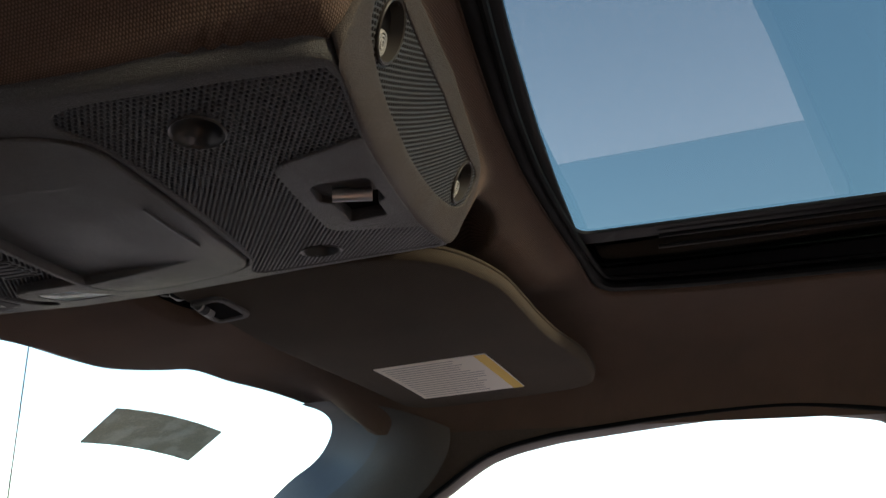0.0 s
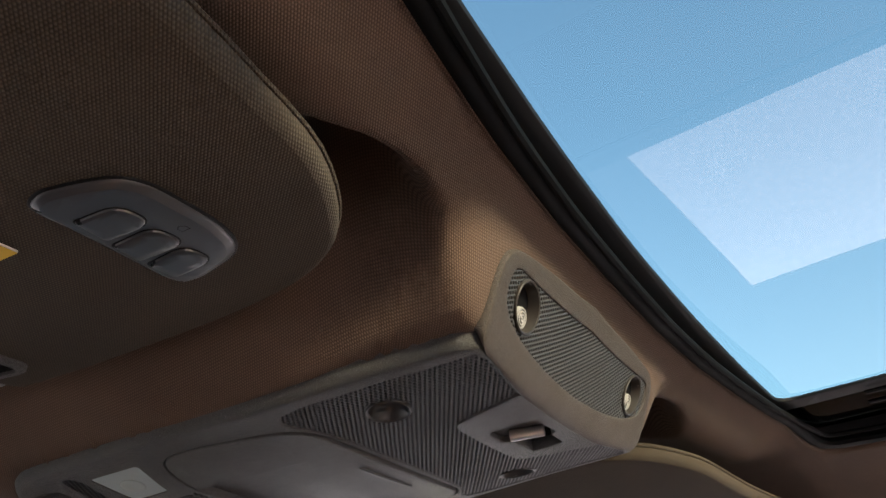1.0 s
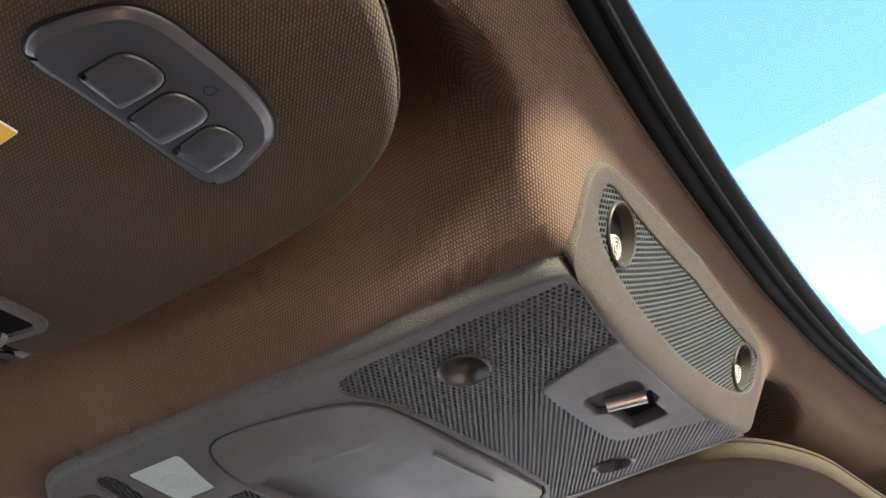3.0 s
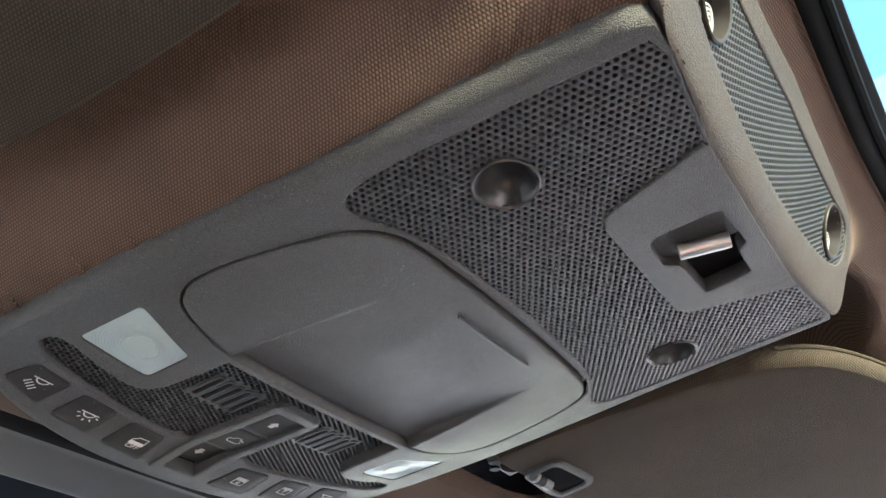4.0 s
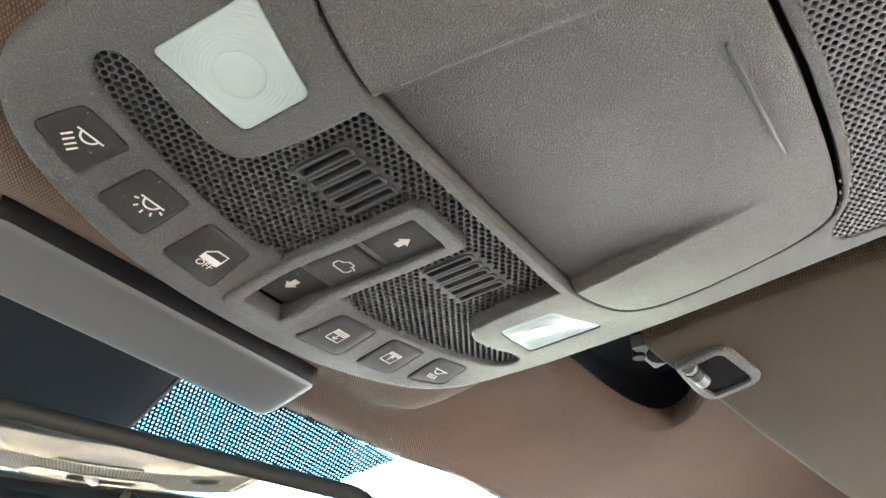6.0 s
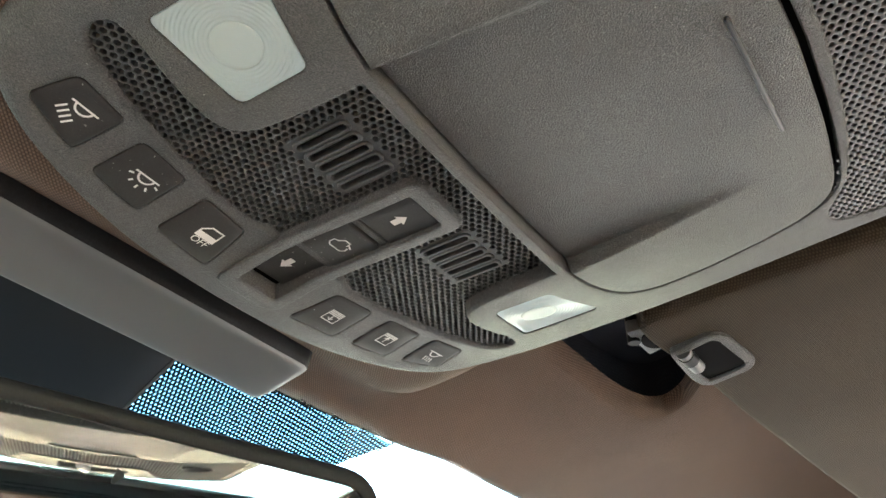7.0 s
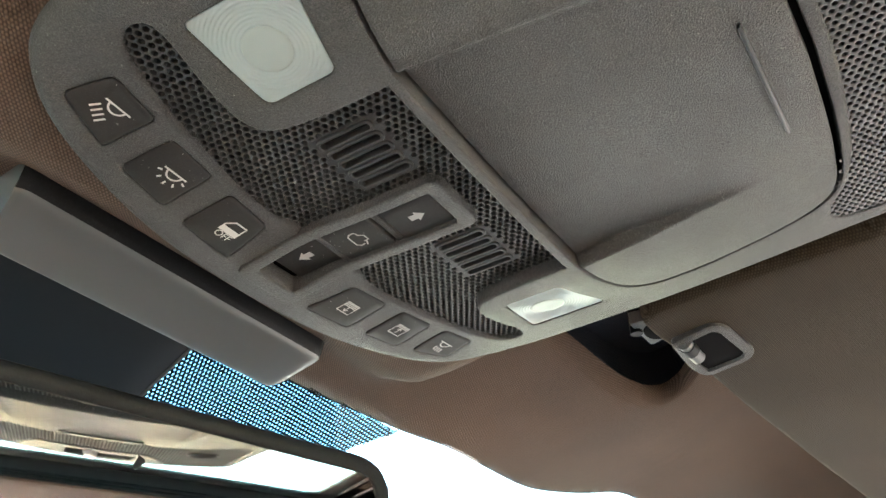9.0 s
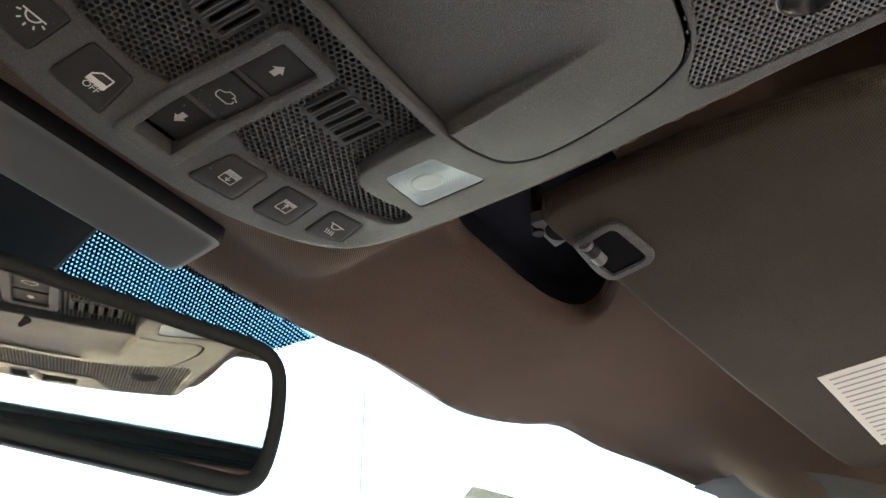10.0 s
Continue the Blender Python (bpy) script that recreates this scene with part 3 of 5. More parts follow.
PADS = [rounded(k, 0.003, 4) for k in PADS]
MESH_F, MESH_R = grow(MESH_F, 0.0007), grow(MESH_R, 0.0007)
def shell_edge(x, y):
    """Rolled edges round the meshes, crisp ones round lamps, keys and the door."""
    if abs(x) < 0.01 and not -0.13 < y < 0.0:
        return [(0.0008, 0.0002), (0.0016, 0.0008), (0.0022, 0.0020), (0.0024, 0.0085)]
    return [(0.0004, 0.0002), (0.0007, 0.0008), (0.0008, 0.0085)]


holes = [grow(MESH_F, 0.0018), MESH_R, grow(DOOR, 0.0017), grow(LENS, 0.0003), grow(flip(LENS), 0.0003)]
holes += [grow(k, 0.0008) for k in PADS] + [grow(flip(k), 0.0008) for k in PADS]
bm = sheet(dense(RIM, 0.008), [dense(h, 0.006) for h in holes], on_shell, steps(-0.15, 0.15, 0.006), steps(-0.25, 0.14, 0.009),
           [(0.0022, 0.0003), (0.0042, 0.0013), (0.0058, 0.0032), (0.0068, 0.0062), (0.0071, 0.0130)], shell_edge,
           lambda x, y: 1 - 0.88 * smooth01((-0.2395 - y) / 0.007))
part("shell", bm, M_SHELL, console, "grained dark grey console shell", 50)
bm = sheet(dense(grow(RIM, -0.002), 0.02), [], lambda x, y, u: on_console(x, y, u + 0.0125), steps(-0.15, 0.15, 0.03), steps(-0.25, 0.15, 0.04))
part("backing", bm, M_BLACK, console, "black inside of the console")


def disc(cx, cy, r, n=24):
    return [(cx + r * math.cos(2 * math.pi * k / n), cy + r * math.sin(2 * math.pi * k / n)) for k in range(n)]


# sunglasses door with a dished middle
def on_door(x, y, up):
    line = 0.0765 + 0.13 * min(0.0, y)
    side = smooth01((abs(x) - line + 0.0035) / 0.0055)
    fade = 1 - smooth01((-y - 0.015) / 0.085)
    dish = 0.0013 * (1 - side) * fade
    ridge = 0.0007 * math.exp(-((abs(x) - line) / 0.0022) ** 2) * fade
    belly = 0.0018 * smooth01(-y / 0.09) * (1 - (x / 0.14) ** 2)
    return (x, y, console_z(x, y) - proud(x, y) * side + dish - ridge - belly + up)


LEAF = [(x, y * 0.987 if y < -0.08 else y) for x, y in DOOR]
bm = sheet(dense(grow(LEAF, -0.0011), 0.006), [], on_door, [k * (0.060 + 0.0014 * i) for k in (-1, 1) for i in range(15)] + steps(-0.056, 0.056, 0.012) + [-0.09, 0.09, -0.1, 0.1, -0.115, 0.115],
           steps(-0.118, 0.004, 0.006), [(0.0006, 0.0003), (0.0009, 0.0010), (0.0009, 0.0065)])
door = part("door", bm, M_DOOR, console, "closed sunglasses compartment door")
bm = slab(rounded([(-0.0300, -0.1010), (-0.0300, -0.1028), (0.0370, -0.1040), (0.0370, -0.1022)], 0.0008), on_door, -0.0013, 0.0005, 0.0006, 0.004)
part("grip", bm, M_OPEN, door, "thin raised grip line")


def in_mesh(x, y, up):
    return on_console(x, y, up + 0.0024)


def in_mesh_rear(x, y, up):
    return on_console(x, y, up + 0.0008)


def vent_slots(side):
    return [side * (-0.0565 + 0.00675 * i) for i in range(5)]


vent_box = [[(s * -0.0605, 0.0535), (s * -0.0605, 0.0275), (s * -0.0255, 0.0275), (s * -0.0255, 0.0535)] for s in (1, -1)]
PITCH = 0.0034
BEZEL = rounded([(-0.0180, 0.1290), (-0.0176, 0.0250), (0.0176, 0.0250), (0.0180, 0.1290)], [0.006, 0.005, 0.005, 0.006], 5)
v, f = perforated(MESH_F, in_mesh, PITCH, PITCH * 0.41, 0.0022, vent_box + [grow(BEZEL, -0.002)], True, radians(30))
raw("front_mesh", v, f, M_MESH, console, "perforated dark plastic microphone mesh")
CUP = (0.0940, -0.1660)
LATCH = rounded([(-0.0500, -0.1880), (0.0500, -0.1880), (0.0665, -0.2428), (-0.0665, -0.2428)], [0.009, 0.009, 0.002, 0.002], 6)
v, f = perforated(MESH_R, in_mesh_rear, PITCH, PITCH * 0.335, 0.0022, [disc(-CUP[0], CUP[1], 0.0138), disc(CUP[0], CUP[1], 0.0138), grow(LATCH, -0.002)], True, radians(30))
raw("rear_mesh", v, f, M_MESH, console, "perforated dark plastic mesh")

# slotted vents
for s in (1, -1):
    vent = None
    vx = vent_slots(s)
    plate = rounded([(s * -0.0609, 0.0540), (s * -0.0609, 0.0270), (s * -0.0251, 0.0270), (s * -0.0251, 0.0540)][::s], 0.002)
    slots = [rounded([(x - 0.0020, 0.0520), (x - 0.0020, 0.0290), (x + 0.0020, 0.0290), (x + 0.0020, 0.0520)], 0.0019, 4) for x in vx]
    bm = sheet(plate, slots, in_mesh, [], [], [(0.0005, 0.0005), (0.0006, 0.002)], [(0.0003, 0.0002), (0.0004, 0.0022)])
    vent = part("vent", bm, M_MESH, console, "five-slot microphone vent")
    for x in vx:
        ring = rounded([(x - 0.0028, 0.0528), (x - 0.0028, 0.0282), (x + 0.0028, 0.0282), (x + 0.0028, 0.0528)], 0.0027, 4)
        hole = rounded([(x - 0.0019, 0.0519), (x - 0.0019, 0.0291), (x + 0.0019, 0.0291), (x + 0.0019, 0.0519)], 0.0018, 4)
        bm = sheet(ring, [hole], lambda a, b, u: in_mesh(a, b, u - 0.0009), [], [], [(0.0003, 0.0004), (0.0004, 0.0010)], [(0.0002, 0.0003), (0.0003, 0.0012)])
        part("slot_rim", bm, M_MESH, vent)

# reading lamps
for s in (1, -1):
    poly = LENS if s > 0 else flip(LENS)
    cx, cy = s * -0.1075, 0.0345

    def on_lens(x, y, up, cx=cx, cy=cy, poly=poly):
        r = math.hypot(x - cx, y - cy)
        calm = smooth01((edge_distance((x, y), poly) - 0.0006) / 0.003)
        ring = 0.00020 * calm * math.sin(2 * math.pi * (r - 0.0085) / 0.0015) if r > 0.0085 else 0.0
        return (x, y, console_z(x, y) - proud(x, y) + up + 0.0006 + ring)

    bm = sheet(dense(grow(poly, -0.0008), 0.003), [], on_lens, steps(min(p[0] for p in poly), max(p[0] for p in poly), 0.0005),
               steps(min(p[1] for p in poly), max(p[1] for p in poly), 0.0005), [(0.0006, 0.0006), (0.0008, 0.005)])
    lamp = part("reading_lamp", bm, M_LENS, console, "frosted white reading lamp lens with fine rings", 80)

    def at_disc(a, b, up, cx=cx, cy=cy):
        return on_shell(cx + a, cy + b, up + 0.0006)
    v, f = lathe([(0.0091, 0.0004), (0.0088, 0.00005), (0.0082, -0.00016), (0.0070, -0.00022), (0.005, -0.00018), (0.0025, -0.00012), (0.0005, -0.0001)], at_disc, 36)
    raw("lens_disc", v, f, M_LENS2, lamp, "smooth greyer disc in the lens", True)


# keys with their printed signs
def print_at(cx, cy, up):
    """Signs read by someone who looks up from the front seats: a goes to the right, b to the rear."""
    return lambda a, b: (cx + a, cy - b, console_z(cx + a, cy - b) + up)


def arc(cx, cy, r, a0, a1, n=10):
    return [(cx + r * math.cos(radians(a0 + (a1 - a0) * k / n)), cy + r * math.sin(radians(a0 + (a1 - a0) * k / n))) for k in range(n + 1)]


S = 0.00135
dome = [arc(0, 1.2 * S, 2.6 * S, 180, 360), [(-4.2 * S, 1.2 * S), (4.2 * S, 1.2 * S)]]
rays_fan = [[(4.0 * S * math.cos(radians(a)), 1.2 * S + 4.0 * S * math.sin(radians(a))), (5.4 * S * math.cos(radians(a)), 1.2 * S + 5.4 * S * math.sin(radians(a)))] for a in (200, 235, 270, 305, 340)]
rays_bar = [[((x - 1.6) * S, (-2.6 - 0.7 * x) * S), ((x - 3.2) * S, (-5.3 - 0.7 * x) * S)] for x in (-2.1, -0.7, 0.7, 2.1)]
rays_slant = [[(x * S, -2.4 * S), ((x + 1.0) * S, -5.0 * S)] for x in (-2.1, -0.7, 0.7, 2.1)]
car_door = [[(-3.6 * S, 0.2 * S), (-3.6 * S, 1.6 * S), (-1.2 * S, 4.0 * S), (3.6 * S, 4.0 * S), (3.6 * S, 0.2 * S)]]
car_fill = [[(-3.9 * S, -1.6 * S), (3.9 * S, -1.6 * S), (3.9 * S, 0.9 * S), (-3.9 * S, 0.9 * S)]]
shade = [[(-3.4 * S, -3 * S), (3.4 * S, -3 * S), (3.4 * S, 3 * S), (-3.4 * S, 3 * S), (-3.4 * S, -3 * S)]] + [[(-3.4 * S, b * S), (3.4 * S, b * S)] for b in (0.8, 1.6, 2.4)] + [[(0, 0.6 * S), (0, -2.2 * S)], [(-1.2 * S, -1.0 * S), (0, -2.2 * S), (1.2 * S, -1.0 * S)]]
shade_up = [[(-3.4 * S, -3 * S), (3.4 * S, -3 * S), (3.4 * S, 3 * S), (-3.4 * S, 3 * S), (-3.4 * S, -3 * S)]] + [[(-3.4 * S, b * S), (3.4 * S, b * S)] for b in (1.6, 2.4)] + [[(0, 1.2 * S), (0, -2.0 * S)], [(-1.2 * S, 0.0), (0, 1.2 * S), (1.2 * S, 0.0)]]
small = 0.95
car_door, car_fill = [[[(a * small, q * small) for a, q in line] for line in s] for s in (car_door, car_fill)]
shade, shade_up = [[[(a * small, q * small) for a, q in line] for line in s] for s in (shade, shade_up)]
SIGNS = [(dome + rays_bar, []), (dome + rays_fan, []), (car_door, car_fill), (shade, []), (shade_up, []), (dome + rays_slant, [])]
NOTES = ["map lamp key", "dome lamp key", "door-lamp off key", "sunshade open key", "sunshade close key", "map lamp key"]
ORDER = [PADS[0], PADS[1], PADS[2], flip(PADS[2]), flip(PADS[1]), flip(PADS[0])]
for poly, (lines, fills), note in zip(ORDER, SIGNS, NOTES):
    bm = slab(poly, on_console, -0.0004, 0.0055, 0.0013, 0.008)
    key = part("key", bm, M_KEY, console, "black " + note + " with a pale sign")
    cx = sum(p[0] for p in poly) / len(poly)
    cy = sum(p[1] for p in poly) / len(poly)
    dx, dy = ((0.0012, -0.0016), (0.0022, -0.0006), (0.0024, 0.0002), (0, 0), (0, 0), (0, 0))[NOTES.index(note) if poly is not ORDER[5] else 5]
    at = print_at(cx + dx, cy + dy, -0.00045)
    faint = poly[0][0] > 0
    v, f = both(strokes(lines, 0.00062 if faint else 0.00085, at), filled(fills, at))
    raw("sign", v, f, M_FAINT if faint else M_INK, key, "pale printed sign")
    if fills:
        text = bpy.data.curves.new("off", "FONT")
        text.body, text.size, text.align_x = "OFF", 0.0050, "CENTER"
        holder = bpy.data.objects.new("off", text)
        scene.collection.objects.link(holder)
        bpy.context.view_layer.update()
        me = bpy.data.meshes.new_from_object(holder)
        vs = [at(p.co.x, p.co.y - 0.0056) for p in me.vertices]
        fs = [tuple(p.vertices) for p in me.polygons]
        raw("word", vs, fs, M_INK, key, "printed word OFF")
        bpy.data.objects.remove(holder)
        bpy.data.meshes.remove(me)

# sunroof switch: bezel with three keys in a row
inner = rounded([(-0.0130, 0.1225), (-0.0128, 0.0305), (0.0128, 0.0305), (0.0130, 0.1225)], 0.003, 4)
bm = sheet(dense(BEZEL, 0.006), [dense(inner, 0.006)], lambda x, y, u: on_console(x, y, u - 0.0012), [-0.016, 0.016], steps(0.026, 0.13, 0.01),
           [(0.0008, 0.0004), (0.0016, 0.0016), (0.0018, 0.006)], [(0.0008, 0.0006), (0.0012, 0.002), (0.0016, 0.0085)])
bezel = part("switch_bezel", bm, M_SHELL, console, "raised bezel round the sunroof keys", 50)
for y0, y1, tilt, up, mat in ((0.0915, 0.1175, 0.10, 0.0028, M_KEY), (0.0632, 0.0882, 0.0, 0.0006, M_KEY), (0.0322, 0.0575, 0.0, 0.0006, M_KEY)):
    poly = rounded([(-0.0121, y1), (-0.0121, y0), (0.0121, y0), (0.0121, y1)], 0.0015, 3)

    def on_key(x, y, u, y0=y0, tilt=tilt, up=up):
        return on_console(x, y, u + up + tilt * (y - y0))

    bm = slab(poly, on_key, 0.0, 0.006, 0.0007, 0.006)
    key = part("sunroof_key", bm, mat, bezel, "black sunroof key")
    cy = (y0 + y1) / 2

    def at_key(a, b, cy=cy, on_key=on_key):
        return on_key(a, cy - b, -0.00012)

    if up > 0.002:
        v, f = filled([[(-1.3 * S, 2.5 * S), (-1.3 * S, 0), (-2.6 * S, 0), (0, -3 * S), (2.6 * S, 0), (1.3 * S, 0), (1.3 * S, 2.5 * S)]], at_key)
    elif y0 > 0.06:
        v, f = strokes([[(-3.6 * S, -1 * S), (-3.8 * S, 1 * S), (-2 * S, 1.6 * S), (-1 * S, 3.2 * S), (1.6 * S, 3.2 * S), (2.0 * S, 1.4 * S)],
                        [(-3.6 * S, -1 * S), (-2.4 * S, -2 * S), (2.6 * S, -2 * S), (3.6 * S, -0.6 * S), (3.2 * S, 0.8 * S)], [(2.2 * S, 2.2 * S), (4.2 * S, 1.2 * S)]], 0.0007, at_key)
    else:
        v, f = filled([[(-1.3 * S, -2.5 * S), (1.3 * S, -2.5 * S), (1.3 * S, 0), (2.6 * S, 0), (0, 3 * S), (-2.6 * S, 0), (-1.3 * S, 0)]], at_key)
    raw("sign", v, f, M_FAINT, key, "pale printed sign")

for y in (0.0603, 0.0898):
    bm = slab([(-0.0127, y + 0.0018), (-0.0127, y - 0.0018), (0.0127, y - 0.0018), (0.0127, y + 0.0018)], on_console, 0.0012, 0.006, 0.0006)
    part("divider", bm, M_SHELL, bezel, "thin bar between the keys")

# two cups in the rear mesh
for s in (-1, 1):
    def at_cup(a, b, up, s=s):
        return on_console(s * CUP[0] + a, CUP[1] + b, up + 0.0006)
    v, f = lathe([(0.0148, 0.0012), (0.0146, -0.0003), (0.0140, -0.0008), (0.0132, -0.0003), (0.0127, 0.0010), (0.0118, 0.0032), (0.0105, 0.0056), (0.0085, 0.0078), (0.0058, 0.0094), (0.0028, 0.0100), (0.0005, 0.0101)], at_cup)
    raw("cup", v, f, M_CUP, console, "smooth round recessed cup", True)

# latch plate with its lever
recess = rounded([(-0.0245, -0.1975), (-0.0255, -0.2345), (0.0080, -0.2365), (0.0115, -0.2310), (0.0355, -0.2305), (0.0390, -0.2040), (0.0045, -0.2035), (0.0, -0.1965)][::-1],
                 [0.009, 0.009, 0.004, 0.004, 0.004, 0.005, 0.006, 0.009], 6)
bm = sheet(dense(LATCH, 0.006), [dense(recess, 0.004)], lambda x, y, u: on_console(x, y, u - 0.0004), steps(-0.064, 0.064, 0.01), steps(-0.244, -0.187, 0.01),
           [(0.0006, 0.0003), (0.0012, 0.0012), (0.0012, 0.004)], [(0.0008, 0.0004), (0.0014, 0.0018), (0.0016, 0.008)])
latch = part("latch_plate", bm, M_SHELL, console, "flat plate round the latch", 50)
bm = slab([(-0.027, -0.195), (-0.027, -0.239), (0.0035, -0.239), (0.0035, -0.195)], on_console, 0.0042, 0.0075, 0.0006)
part("recess_floor", bm, M_SHELL, latch, "floor of the finger recess")
bm = slab([(0.0030, -0.195), (0.0030, -0.239), (0.042, -0.239), (0.042, -0.195)], on_console, 0.0076, 0.0088, 0.0003)
part("opening", bm, M_BLACK, latch, "dark opening beside the lever")
path = [on_console(-0.0060 + 0.0070 * t, -0.2040 - 0.0255 * t, 0.0008) for t in (0.12, 0.14, 0.2, 0.4, 0.6, 0.8, 0.95, 1.0)]
part("lever", tube(path, 0.0040, 16), M_LEVER, latch, "satin metal lever")


# rear end of the console: a slanting face towards the sunroof
def on_end(x, z, up):
    y = (-0.2235 - 0.3965 * z) / 0.918
    return (x, y + 0.918 * up, z + 0.3965 * up)


CAP_ROLL, CAP_RISE = 0.0190, 0.0135


def cap_corner(x):
    z = 0.012
    for _ in range(4):
        z = console_z(x, on_end(x, z, 0.0)[1])
    return on_end(x, z, 0.0)


def cap_line(x):
    """The joint between the console's underside and its end cap."""
    y = -0.2422 - 0.0065 * smooth01((abs(x) - 0.03) / 0.10)
    return (x, y, console_z(x, y))


def cap_w(x, z):
    return CAP_ROLL - CAP_RISE + (z - cap_corner(x)[2]) / 0.918


def on_cap(x, w, up):
    """Over the end cap: from the joint round the rolled edge, then up the slanting face."""
    c, p = cap_corner(x), cap_line(x)
    if w >= CAP_ROLL:
        return on_end(x, c[2] + 0.918 * (w - CAP_ROLL + CAP_RISE), up)
    t = max(0.0, w / CAP_ROLL)
    q = on_end(x, c[2] + 0.918 * CAP_RISE, 0.0)
    y, z = (p[i] * (1 - t) ** 2 + 2 * c[i] * t * (1 - t) + q[i] * t * t for i in (1, 2))
    n = Vector((0.918 * t, 1 - t + 0.3965 * t)).normalized()
    return (x, y + n.x * up, z + n.y * up - max(0.0, -w))


END = mirrored([(0, 0.0), (-0.06, 0.0), (-0.100, 0.0), (-0.1215, 0.0006), (-0.1290, 0.0060), (-0.1322, 0.0130)]
               + [(-x, cap_w(x, z)) for x, z in ((0.1335, 0.0440), (0.1340, 0.0540), (0.1330, 0.0635), (0.1295, 0.0705), (0.1215, 0.0752), (0.105, 0.0775), (0.07, 0.0800), (0.0, 0.0830))])
END_MESH = mirrored([(-x, cap_w(x, z)) for x, z in ((0.0, 0.0258), (0.045, 0.0280), (0.072, 0.0308), (0.098, 0.0358), (0.1155, 0.0420), (0.1235, 0.0500), (0.1240, 0.0600), (0.1215, 0.0680), (0.1130, 0.0700), (0.06, 0.0690), (0.0, 0.0705))])
bm = sheet(dense(flowing(END, (0, 13)), 0.004), [dense(flowing(END_MESH, (0, 10)), 0.004)], on_cap, steps(-0.14, 0.14, 0.006), steps(-0.001, 0.092, 0.0035),
           [(0.0014, 0.0005), (0.0026, 0.0020), (0.0032, 0.0055), (0.0030, 0.010)], [(0.0004, 0.0003), (0.0008, 0.0010), (0.0008, 0.005)],
           lambda x, w: 0.12 + 0.88 * smooth01((w - 0.002) / 0.008))
end_cap = part("end_cap", bm, M_CAP, console, "rounded end cap towards the sunroof", 60)
EYE_AT = (0.0962, 0.0532)
EYES = [(k * EYE_AT[0], cap_w(*EYE_AT)) for k in (-1, 1)]
v, f = perforated(END_MESH, lambda x, w, u: on_cap(x, w, u + 0.0010), 0.0031, 0.0031 * 0.38, 0.002, [disc(x, w, 0.0150) for x, w in EYES], True, radians(30))
raw("end_mesh", v, f, M_MESH, end_cap, "perforated mesh of the end cap")
bm = sheet(dense(END_MESH, 0.02), [], lambda x, w, u: on_cap(x, w, u + 0.0065), [], [])
part("backing", bm, M_BLACK, end_cap)
for ex, ew in EYES:
    def at_eye(a, b, up, ex=ex, ew=ew):
        return on_cap(ex + a, ew + b, up + 0.0004)
    v, f = lathe([(0.0160, 0.002), (0.0160, -0.0006), (0.0154, -0.0012), (0.0144, -0.0007), (0.0136, 0.002), (0.0124, 0.008), (0.0112, 0.014), (0.0050, 0.0155), (0.001, 0.0157)], at_eye)
    raw("lamp_cup", v, f, M_GOLD, end_cap, "deep metallic lamp cup", True)

    def at_bulb(a, b, up, ex=ex, ew=ew):
        return on_cap(ex + 0.0030 + a, ew - 0.0058 + b, up - 0.0012)
    v, f = lathe([(0.0068, 0.0150), (0.0066, 0.0056), (0.0060, 0.0046), (0.0053, 0.0046), (0.0050, 0.0056), (0.0045, 0.0056), (0.0042, 0.0043), (0.0035, 0.0043), (0.0032, 0.0053), (0.0027, 0.0053), (0.0024, 0.0040),
                  (0.0017, 0.0040), (0.0014, 0.0050), (0.0009, 0.0050), (0.0004, 0.0040)], at_bulb)
    raw("bulb", v, f, M_BULB, end_cap, "small ringed lamp lens", True)


# ---- sun visors ----
def visor_z(x, y):
    a = abs(x)
    return 0.055 - 0.103 * a - 0.048 * y - 0.3 * max(0.0, a - 0.4) ** 2


V_HALF = curve([(0.2085, -0.03), (0.2065, -0.10), (0.2085, -0.155), (0.2185, -0.200), (0.245, -0.2350), (0.300, -0.2645), (0.362, -0.2780), (0.410, -0.287), (0.462, -0.301), (0.530, -0.328),
                (0.585, -0.336), (0.606, -0.322), (0.616, -0.270), (0.626, -0.165), (0.621, -0.112), (0.600, -0.0915), (0.527, -0.0575), (0.456, -0.0275), (0.381, -0.0045), (0.300, 0.0085), (0.240, 0.0215), (0.214, 0.022)], 4)
CLIP = rounded([(0.2500, 0.0095), (0.2430, -0.0150), (0.2480, -0.0205), (0.2830, -0.0275), (0.2895, -0.0230), (0.2955, 0.0045), (0.2820, 0.0085)], [0.002, 0.005, 0.005, 0.006, 0.006, 0.005, 0.006], 4)


